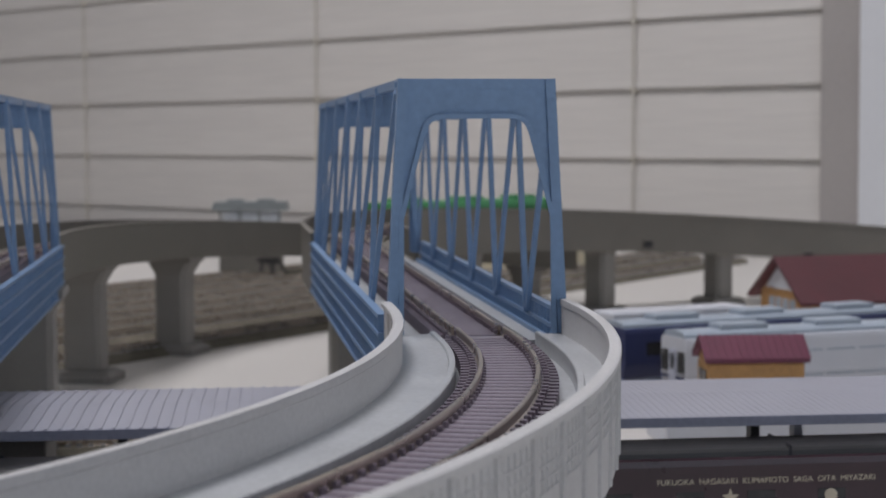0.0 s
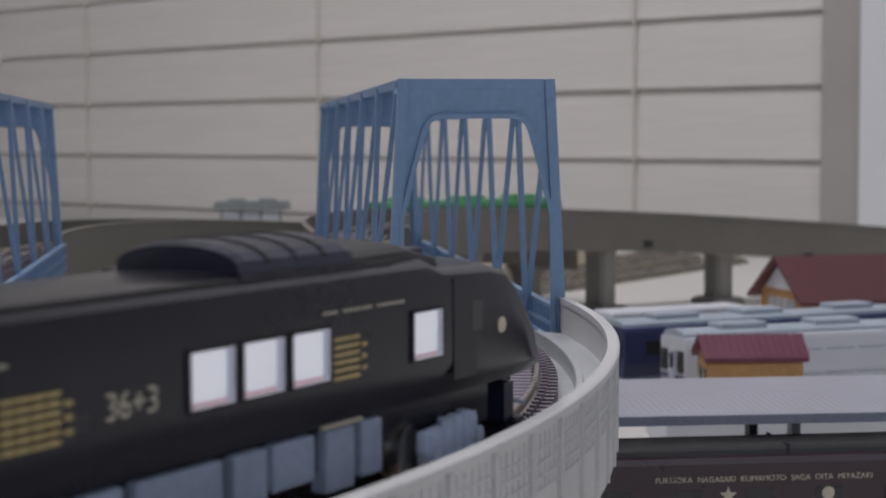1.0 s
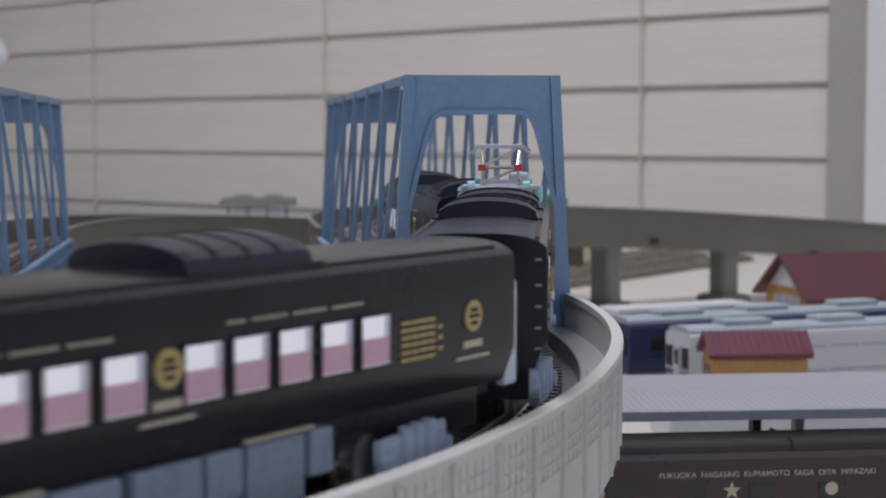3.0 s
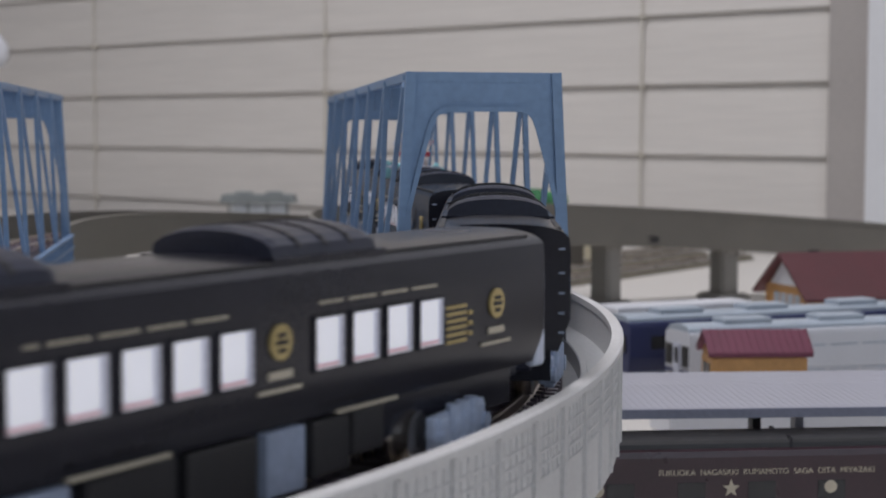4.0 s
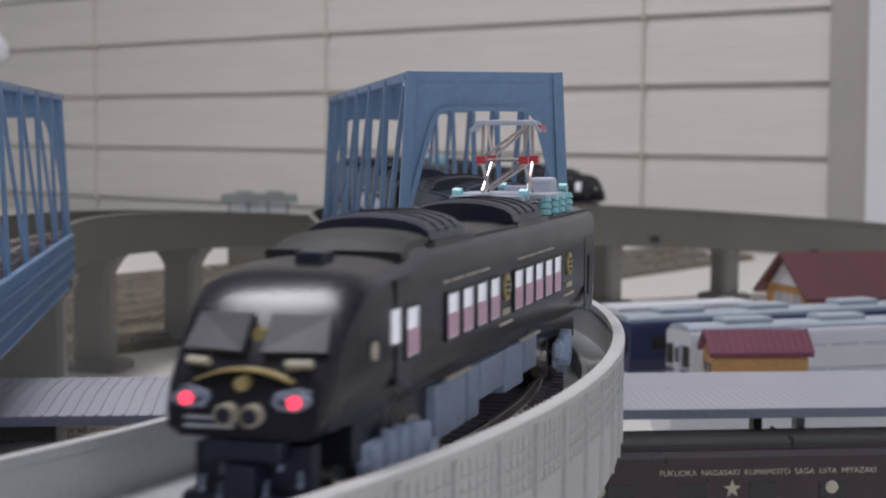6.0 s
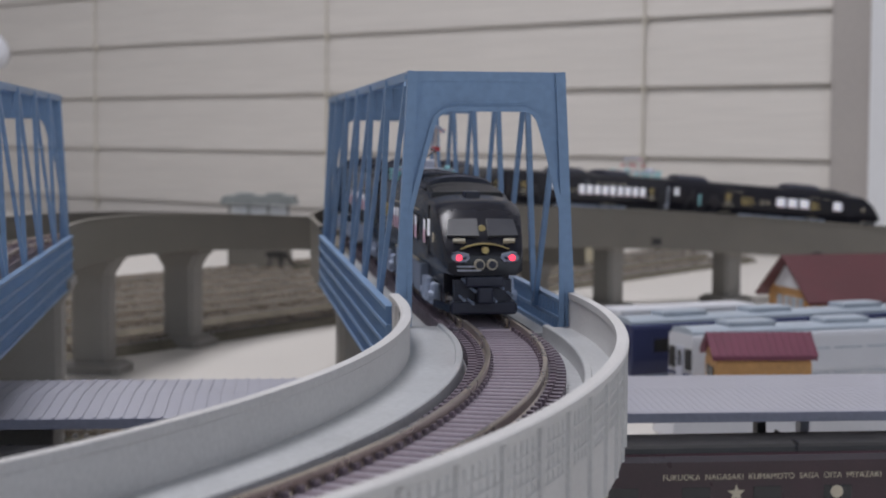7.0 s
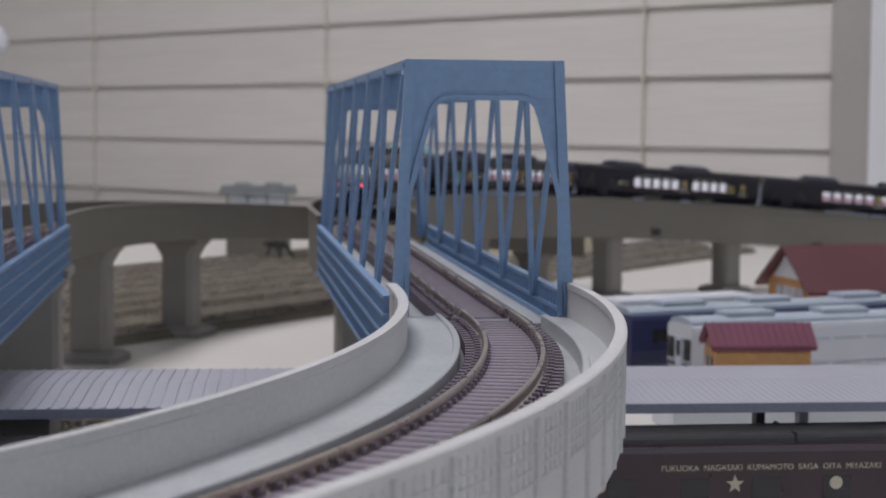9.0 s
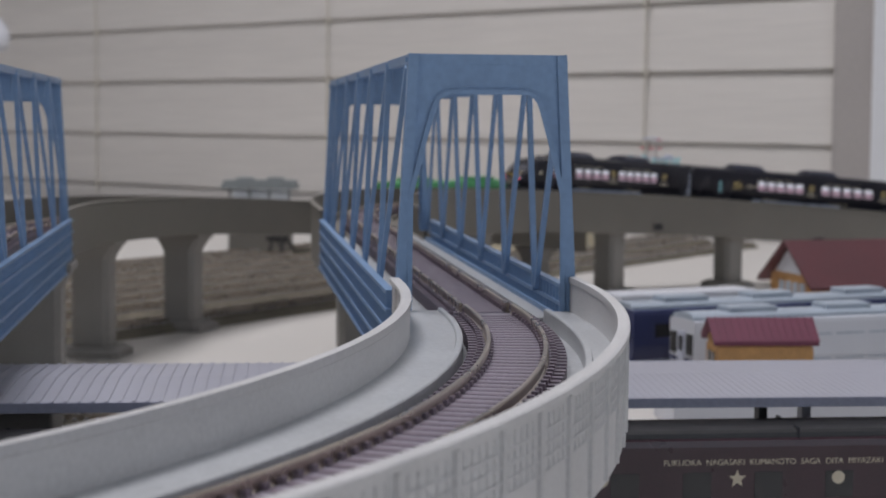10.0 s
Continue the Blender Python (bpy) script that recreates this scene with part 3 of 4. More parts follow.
def build_parked():
    w = [(0.056, 0.061, 0.011, 0.019, DARKGLASS)] + [(-0.06 + 0.014 * k, -0.06 + 0.014 * k + 0.012, 0.0175, 0.0181, GREYROOF) for k in range(8)] + [(-0.06 + 0.014 * k, -0.06 + 0.014 * k + 0.012, 0.0085, 0.0089, GREYROOF) for k in range(8)]
    c = straight_car("railcar", "white model railcar with a blue stripe and grey roof units", 0.175, 0.267, 193, WHITE, GREYROOF, "parked railcars", w, z=0.004)
    end = 0.0666
    for x0, x1, z0, z1, mt, nm in ((-0.0080, -0.0040, 0.0115, 0.0190, DARKGLASS, "cab_window"), (0.0040, 0.0080, 0.0115, 0.0190, DARKGLASS, "cab_window"), (-0.0024, 0.0024, 0.0075, 0.0195, GREYKIT, "end_door"), (-0.0016, 0.0016, 0.0125, 0.0180, DARKGLASS, "door_window"), (-0.009, 0.009, 0.0088, 0.0100, NAVY, "stripe")):
        part(nm, boxed(x0, end - 0.0001, z0, x1, end + (0.0005 if nm != "stripe" else 0.0003), z1), mt, c)
    w2 = [(-0.055 + 0.013 * k, -0.055 + 0.013 * k + 0.008, 0.0135, 0.0185, DARKGLASS) for k in range(9)]
    c = straight_car("railcar", "navy blue model railcar with a grey roof", 0.159, 0.307, 198, NAVY, GREYROOF, "parked railcars", w2, z=0.004)
    part("cab_window", boxed(-0.007, end - 0.0001, 0.0125, 0.007, end + 0.0004, 0.0190), DARKGLASS, c)
    straight_car("railcar", "navy blue model railcar with a grey roof", 0.159 + 0.133, 0.307 + 0.0435, 198, NAVY, GREYROOF, "parked railcars", w2, z=0.004)
    straight_car("railcar", "white model railcar with grey roof units", 0.175 + 0.137, 0.267 + 0.0317, 193, WHITE, GREYROOF, "parked railcars", w[1:], z=0.004)
    for x, y, a in ((0.24, 0.281, 13), (0.24, 0.3315, 18)):
        t = tagged(new("straight_track"), "straight model track lying on the table", "track", "table tracks")
        t.matrix_basis = pose(x, y, 0.004, 0, 0, a - 90)
        bm = bmesh.new()
        prism(bm, [(-0.0125, -0.004), (0.0125, -0.004), (0.009, -0.0018), (-0.009, -0.0018)], -0.16, 0.16)
        part("ballast", bm, BALLAST, t)
        build_track(t, lambda s: (Vector((0, s, 0)), 0.0), -0.16, 0.16, YARDTIE)


def gabled(name, label, m, L, W, eave, ridge, wall, roof, over=0.003, planks=0):
    h = tagged(new(name), label, "building")
    h.matrix_basis = m
    bm = bmesh.new()
    prism(bm, [(-W / 2, 0), (W / 2, 0), (W / 2, eave), (0, ridge - 0.0015), (-W / 2, eave)], -L / 2, L / 2, "x")
    part("wall", bm, wall, h)
    for sy in (-1, 1):
        bm = bmesh.new()
        k = (ridge - eave) / (W / 2)
        ye, ze = sy * (W / 2 + over), eave - k * over
        loft(bm, [[(x, ye, ze), (x, 0, ridge), (x, 0, ridge + 0.0014), (x, ye, ze + 0.0014)] for x in (-L / 2 - over, L / 2 + over)])
        r = part("roof", bm, roof, h)
        bm = bmesh.new()
        n = int(L / 0.0022)
        for i in range(n + 1):
            x = -L / 2 - over + (L + 2 * over) * i / n
            bar(bm, (x, ye, ze + 0.0015), (x, 0, ridge + 0.0015), 0.0005, 0.0004)
        part("roof_rib", bm, roof, r)
    if planks:
        for i in range(planks):
            z = 0.002 + (eave - 0.004) * i / planks
            part("plank", boxed(-L / 2 - 0.0003, -W / 2 - 0.0003, z, L / 2 + 0.0003, W / 2 + 0.0003, z + (eave / planks) * 0.8), wall, h)
    return h


def build_buildings():
    # shed beside the white railcar
    h = gabled("shed", "small orange wooden shed with a maroon roof", pose(0.122, 0.200, 0.009, 0, 0, -4), 0.031, 0.016, 0.0185, 0.0240, WOOD, MAROON, 0.0018, 9)
    for y in (-0.003, 0.003):
        part("window", boxed(-0.0163, y - 0.0018, 0.009, -0.0157, y + 0.0018, 0.0145), DARKGLASS, h)
    b = tagged(new("station_platform"), "low white platform carrying the shed", "platform")
    b.matrix_basis = pose(0.165, 0.200, 0, 0, 0, 0)
    part("slab", boxed(-0.075, -0.013, 0, 0.12, 0.013, 0.009, bevel=0.0006), WHITE, b)
    # station house
    h = gabled("station_house", "wooden station house with a red-brown roof and white gable", pose(0.262, 0.43, 0, 0, 0, 8), 0.105, 0.044, 0.0265, 0.0425, WOOD, MAROON2, 0.005, 7)
    bm = bmesh.new()
    prism(bm, [(-0.016, 0.0285), (0.016, 0.0285), (0, 0.0425)], -0.0535, -0.0527, "x")
    part("gable", bm, WHITE, h, "white gable board")
    for y in (-0.013, -0.006, 0.001, 0.008):
        part("window", boxed(-0.0532, y, 0.014, -0.0526, y + 0.005, 0.0245), GREYROOF, h)
    bm = bmesh.new()
    for x in (-0.045 + 0.012 * i for i in range(8)):
        box(bm, x, -0.0206, 0.010, x + 0.008, -0.0200, 0.022)
    part("window", bm, DARKGLASS, h)
    b = tagged(new("white_block"), "plain white block-shaped model building behind the navy railcar", "building")
    b.matrix_basis = pose(0.136, 0.349, 0, 0, 0, 19)
    part("slab", boxed(-0.034, -0.008, 0, 0.034, 0.008, 0.0285, bevel=0.0012), WHITE, b)
    # beige building under the far viaduct
    h = tagged(new("beige_building"), "beige model building with small blue windows", "building")
    h.matrix_basis = pose(0.190, 0.941, 0, 0, 0, -10)
    part("wall", boxed(-0.045, -0.02, 0, 0.045, 0.02, 0.036, bevel=0.001), BEIGE, h)
    for k in range(5):
        part("window", boxed(-0.04 + 0.017 * k, -0.0205, 0.016, -0.03 + 0.017 * k, -0.0199, 0.028), GREYROOF, h)
    # glass shelter beyond the outer viaduct
    s = tagged(new("glass_shelter"), "small shelter with clear walls and a grey roof", "shelter")
    s.matrix_basis = pose(-0.0265, 0.889, 0, 0, 0, -8)
    part("base", boxed(-0.022, -0.011, 0, 0.022, 0.011, 0.028, bevel=0.001), CONCRETE, s)
    bm = bmesh.new()
    prism(bm, [(-0.027, 0.0485), (0.027, 0.0485), (0.025, 0.0545), (-0.025, 0.0545)], -0.014, 0.014)
    part("roof", bm, SHELTERROOF, s)
    for x in (-0.011, 0.011):
        part("vent", boxed(x - 0.006, -0.006, 0.0545, x + 0.006, 0.006, 0.0565, bevel=0.0006), SHELTERROOF, s)
    for x in (-0.021, -0.007, 0.007, 0.021):
        part("post", boxed(x - 0.0005, -0.0105, 0.028, x + 0.0005, -0.0095, 0.0485), ROOF, s)
    part("pane", boxed(-0.021, -0.0098, 0.029, 0.021, -0.0092, 0.048), PANE, s)
    part("back_wall", boxed(-0.021, 0.0092, 0.029, 0.021, 0.0098, 0.048), PANE, s)


def build_support_block():
    s = tagged(new("support_block"), "grey plastic support block below the platform canopy", "block")
    s.matrix_basis = pose(-0.122, 0.070, 0, 0, 0, -2)
    part("block", boxed(-0.03, -0.010, 0, 0.03, 0.010, 0.0322, bevel=0.0008), PIER, s)
    # Dark plugs stand for two holes; the holes' shade is their colour.
    for x in (0.0125, 0.020):
        bm = bmesh.new()
        rod(bm, (x, -0.0104, 0.026), (x, -0.009, 0.026), 0.0009, 12)
        part("hole", bm, UNIT, s)
    t = tagged(new("straight_track"), "straight model track lying on the table", "track", "table tracks")
    t.matrix_basis = pose(-0.17, 0.205, 0.0055, 0, 0, -90)
    bm = bmesh.new()
    prism(bm, [(-0.0125, -0.0055), (0.0125, -0.0055), (0.009, -0.0018), (-0.009, -0.0018)], -0.14, 0.14)
    part("ballast", bm, BALLAST, t)
    build_track(t, lambda s: (Vector((0, s, 0)), 0.0), -0.14, 0.14, YARDTIE)
    # pull of the blind
    p = tagged(new("blind_pull"), "white plastic pull hanging on the blind's cord", "blind pull")
    p.matrix_basis = pose(-0.281, 1.456, 0.165)
    bm = bmesh.new()
    prof = ((0.004, 0.0), (0.0085, 0.003), (0.0115, 0.010), (0.0115, 0.018), (0.008, 0.026), (0.003, 0.032), (0.0012, 0.034))
    loft(bm, [[(r * math.cos(2 * math.pi * k / 16), r * math.sin(2 * math.pi * k / 16), z) for k in range(16)] for r, z in prof])
    part("tassel", bm, WHITE, p, smooth=True)
    bm = bmesh.new()
    rod(bm, (0, 0, 0.033), (0, 0, CEIL_Z - 0.165), 0.0008, 6)
    part("cord", bm, CORD, p)


def build_green_car():
    for s in (0.46,):
        c, a = outer_line(s)
        car = straight_car("tram_car", "bright green model railcar on the outer viaduct", c.x, c.y, 90 - math.degrees(a), GREEN, GREEN, "", [(-0.055 + 0.013 * k, -0.055 + 0.013 * k + 0.008, 0.0145, 0.019, DARKGLASS) for k in range(9)], z=c.z)


YARD = Matrix.Translation((0.0068, 0.538, 0)) @ Matrix.Rotation(radians(-41), 4, "Z")


def build_yard():
    ends = (0.548, 0.560, 0.580, 0.345, 0.345, 0.57, 0.233, 0.50)
    for i, e in enumerate(ends):
        t = tagged(new("yard_track"), "siding of model track with grey sleepers on the table", "track", "yard tracks")
        t.matrix_basis = YARD @ Matrix.Translation((-0.016 - 0.0325 * i - (0.012 if i else 0), 0, 0.0055))
        a, b = -0.42, e
        bm = bmesh.new()
        prism(bm, [(-0.0145, -0.0055), (0.0145, -0.0055), (0.0105, -0.0018), (-0.0105, -0.0018)], a, b)
        part("ballast", bm, BALLAST, t)
        build_track(t, lambda s: (Vector((0, s, 0)), 0.0), a, b, YARDTIE)
        if i not in (3, 4):
            st = tagged(new("buffer_stop"), "black model buffer stop at the end of a siding", "buffer stop", "buffer stops")
            st.matrix_basis = t.matrix_basis @ Matrix.Translation((0, e - 0.012, 0))
            bm = bmesh.new()
            for sx in (-1, 1):
                bar(bm, (sx * 0.005, -0.002, 0.0), (sx * 0.005, 0.004, 0.011), 0.0014, 0.0014, (1, 0, 0))
                bar(bm, (sx * 0.005, 0.014, 0.0), (sx * 0.005, 0.004, 0.011), 0.0014, 0.0014, (1, 0, 0))
            part("strut", bm, ROOF, st)
            part("beam", boxed(-0.0085, -0.0005, 0.0075, 0.0085, 0.0015, 0.0105), ROOF, st)
            bm = bmesh.new()
            rod(bm, (0, 0.004, 0.009), (0, 0.004, 0.013), 0.0006)
            disc(bm, Matrix.Translation((0, 0.004, 0.015)) @ Matrix.Rotation(radians(90), 4, "X"), 0.0022, 0.001, 14)
            part("marker", bm, ROOF, st)


# ---- the black train ----
CAR, PITCH = 0.1365, 0.1405
HW, Z_SKIRT, Z_EAVE, Z_ROOF = 0.0094, 0.0086, 0.0230, 0.0256
BOGIE_Y = 0.0435


def dot(name, parent, y, z, r, mat, sx, n=18, depth=0.0004):
    bm = bmesh.new()
    disc(bm, Matrix.Translation((sx * (HW + 0.0001), y, z)) @ Matrix.Rotation(radians(90), 4, "Y"), r, depth, n)
    return part(name, bm, mat, parent)


def plate(name, parent, y0, y1, z0, z1, mat, sx, d=0.0002, label=""):
    return part(name, boxed(sx * HW - d, min(y0, y1), z0, sx * HW + d, max(y0, y1), z1), mat, parent, label)


def build_bogie(parent, y):
    b = new("bogie")
    b.parent, b.matrix_basis = parent, pose(0, y, 0)
    for sx in (-1, 1):
        bm = bmesh.new()
        x = sx * 0.0080
        box(bm, x - 0.0006, -0.0085, 0.0030, x + 0.0006, 0.0085, 0.0056, bevel=0.0003)
        for w in (-0.007, 0.007):
            box(bm, x - 0.0009, w * 0.86 - 0.0016, 0.0014, x + 0.0011, w * 0.86 + 0.0016, 0.0054, bevel=0.0004)
            rod(bm, (x, w, 0.0028), (x + sx * 0.0016, w, 0.0028), 0.0012, 10)
        for w in (-0.003, 0.0, 0.003):
            rod(bm, (x + sx * 0.0008, w, 0.0014), (x + sx * 0.0008, w, 0.0064), 0.0009, 8)
        box(bm, x - 0.0004, -0.0045, 0.0006, x + 0.0010, 0.0045, 0.0018)
        part("side_frame", bm, BOGIE, b, "blue-grey bogie side frame")
    for w in (-0.0080, 0.0080):
        bm = bmesh.new()
        rod(bm, (-0.0055, w, 0.0028), (0.0055, w, 0.0028), 0.0006, 8)
        for sx in (-1, 1):
            rod(bm, (sx * 0.0042, w, 0.0031), (sx * 0.0064, w, 0.0031), 0.0031, 24)
            rod(bm, (sx * 0.0037, w, 0.0031), (sx * 0.0042, w, 0.0031), 0.0036, 24)
        part("wheelset", bm, CHROME, b, "shiny steel wheelset")
    return b


def build_unit(parent, y0, y1):
    """A domed air-conditioning unit on the roof."""
    bm = bmesh.new()
    rows = []
    for y, k in ((y0, 0.86), (y0 + 0.0012, 1.0), (y1 - 0.0012, 1.0), (y1, 0.86)):
        ring = [(-0.0079, y, 0.0250)]
        for i in range(11):
            q = math.pi * (1 - i / 10)
            ring.append((0.0077 * math.cos(q), y, 0.0252 + 0.0031 * k * math.sin(q) ** 0.75))
        ring.append((0.0079, y, 0.0250))
        rows.append(ring)
    loft(bm, rows)
    u = part("roof_unit", bm, UNIT, parent, "domed black air-conditioning unit")
    bm = bmesh.new()
    for k in range(3):
        y = y0 + (y1 - y0) * (0.25 + 0.25 * k)
        ring = []
        for i in range(11):
            q = math.pi * (0.93 - 0.86 * i / 10)
            ring.append((0.00772 * math.cos(q), 0.0252 + 0.00314 * math.sin(q) ** 0.75))
        for (xa, za), (xb, zb) in zip(ring, ring[1:]):
            bar(bm, (xa, y, za), (xb, y, zb), 0.0007, 0.0002, (0, 0.01, 1))
    part("seam", bm, ROOF, u)
    part("unit_base", boxed(-0.0084, y0 - 0.001, 0.0238, 0.0084, y1 + 0.001, 0.0253), BLACK, u)


def build_pantograph(parent, y, rise=0.0):
    p = part("pantograph_base", boxed(-0.0074, y - 0.006, 0.0284, 0.0074, y + 0.006, 0.0290), GREYKIT, parent, "grey pantograph base frame")
    for sx in (-1, 1):
        for dy in (-0.005, 0.001, 0.006, 0.012):
            bm = bmesh.new()
            for k in range(4):
                rod(bm, (sx * 0.0070, y + dy, 0.0250 + 0.0010 * k), (sx * 0.0070, y + dy, 0.0258 + 0.0010 * k), 0.0011, 10, 0.0008)
            part("insulator", bm, TEAL, p, "turquoise ribbed insulator")
    lo, mid, hi = 0.0292, 0.0324 + rise * 0.5, 0.0362 + rise
    out = 0.0036 if rise else 0.0050
    rods = []
    for sx in (-1, 1):
        x = sx * 0.0036
        for sy in (-1, 1):
            rods.append(((x, y - sy * 0.002, lo), (x * 0.9, y + sy * out, mid), 0.00028))
            rods.append(((x * 0.9, y + sy * out, mid), (x, y + sy * 0.0012, hi), 0.00028))
    for sy in (-1, 1):
        rods.append(((-0.0036, y + sy * out, mid), (0.0036, y + sy * out, mid), 0.0003))
        rods.append(((-0.0036, y + sy * out, mid), (0.0036, y + sy * 0.0014, hi), 0.00025))
        rods.append(((-0.0036, y + sy * 0.002, lo), (0.0036, y + sy * out, mid), 0.00025))
    for a, b, r in rods:
        bm = bmesh.new()
        rod(bm, a, b, r, 6)
        part("arm", bm, WIRE, p, "thin metal pantograph arm")
    bm = bmesh.new()
    for dy in (-0.0015, 0.0015):
        box(bm, -0.0043, y + dy - 0.0005, hi - 0.0002, 0.0043, y + dy + 0.0005, hi + 0.0006, bevel=0.0002)
        for sx in (-1, 1):
            bar(bm, (sx * 0.0042, y + dy, hi + 0.0003), (sx * 0.0056, y + dy, hi - 0.0012), 0.0007, 0.0006)
    part("collector", bm, GREYKIT, p)
    bm = bmesh.new()
    for sx in (-1, 1):
        for sy in (-1, 1):
            box(bm, sx * 0.0034 - 0.0007, y + sy * out - 0.0006, mid - 0.0006, sx * 0.0034 + 0.0007, y + sy * out + 0.0006, mid + 0.0006)
    box(bm, 0.0048, y - 0.0018, hi - 0.0010, 0.0056, y + 0.002, hi - 0.0002)
    part("joint", bm, RED, p, "red pantograph joint")
    # switch gear ahead of it
    bm = bmesh.new()
    box(bm, -0.0058, y + 0.0085, 0.0278, 0.0058, y + 0.0148, 0.0288)
    box(bm, 0.0012, y + 0.0095, 0.0280, 0.0052, y + 0.0135, 0.0312, bevel=0.0006)
    box(bm, -0.004, y + 0.0145, 0.0288, 0.004, y + 0.0185, 0.0296)
    box(bm, -0.0055, y - 0.0145, 0.0282, 0.0055, y - 0.0095, 0.0290)
    box(bm, -0.0045, y - 0.0165, 0.0276, 0.0045, y - 0.0170, 0.0284, bevel=0.0003)
    part("switch_gear", bm, GREYKIT, p)
    for dy in (0.0185, -0.011):
        bm = bmesh.new()
        for sx in (-1, 1):
            rod(bm, (sx * 0.0045, y + dy, 0.0235), (sx * 0.0045, y + dy, 0.0292), 0.0010, 10, 0.0008)
            rod(bm, (sx * 0.0045, y + dy, 0.0292), (sx * 0.0058, y + dy, 0.0292), 0.0009, 10)
        part("insulator", bm, TEAL, p)


NOSE = ((0.038, 1, 1.0), (0.0415, 1, 0.93), (0.053, 0.985, 0.90), (0.0575, 0.965, 0.85), (0.0610, 0.94, 0.70), (0.0640, 0.90, 0.52), (0.0668, 0.86, 0.36), (0.0684, 0.82, 0.20))
# for each car, measured in mm back from its front end: window groups (first, count, pitch, width), curtains, extras
CARS = [
    dict(win=((50.5, 3, 8.0, 6.6), (27.5, 1, 8, 6.4)), text=81, grid=90, emblem=(105.5,), door=(124.4,), unit=((43, 63), (119, 138)), fine=((36, 52), (96, 110)), grid2=45, panto=None, low=False),
    dict(win=((23, 9, 6.5, 5.2),), text=85.5, grid=92, emblem=(17.5, 124), door=(8.5, 110), unit=((36.5, 55.5), (72.5, 91.5)), fine=((41, 66),), grid2=None, panto=24.3, low=False),
    dict(win=((30, 5, 6.9, 5.2), (68, 5, 6.9, 5.2)), text=None, grid=21, emblem=(13, 65), door=(123,), unit=((41, 60), (91, 110)), fine=((35, 57), (72, 94)), grid2=None, panto=None, low=True),
    dict(win=((29.5, 4, 6.9, 5.2), (66, 5, 6.9, 5.2)), text=107, grid=24, emblem=(16.5, 61.5), door=(121,), unit=((41, 60), (91, 110)), fine=((31, 55), (70, 97)), grid2=None, panto=None, low=False),
    dict(win=((17.5, 5, 7.4, 5.4), (65, 5, 6.3, 5.0)), text=99, grid=107, emblem=(9.5, 59.5), door=(120,), unit=((42, 60), (91, 109.5)), fine=((26, 51), (73, 95)), grid2=None, panto=None, low=True),
    dict(win=((31.5, 5, 6.6, 5.2), (71.5, 4, 6.9, 5.2), (109, 1, 7, 5)), text=None, grid=None, emblem=(25, 67.5), door=(8,), unit=((37, 55.5), (82, 98)), fine=((37, 61), (77, 99)), grid2=None, panto=27, low=True, rise=0.0036),
]


SIDE_PARTS = ("window", "emblem", "emblem_mark", "caption", "lettering", "door", "small_window", "cab_side_window")
FACE_PARTS = ("cab_window", "lamp_bezel", "lamp_glass", "lamp_housing", "tail_lamp", "head_lamp", "marker", "trim_line", "face_emblem", "number_board", "number_board_panel")


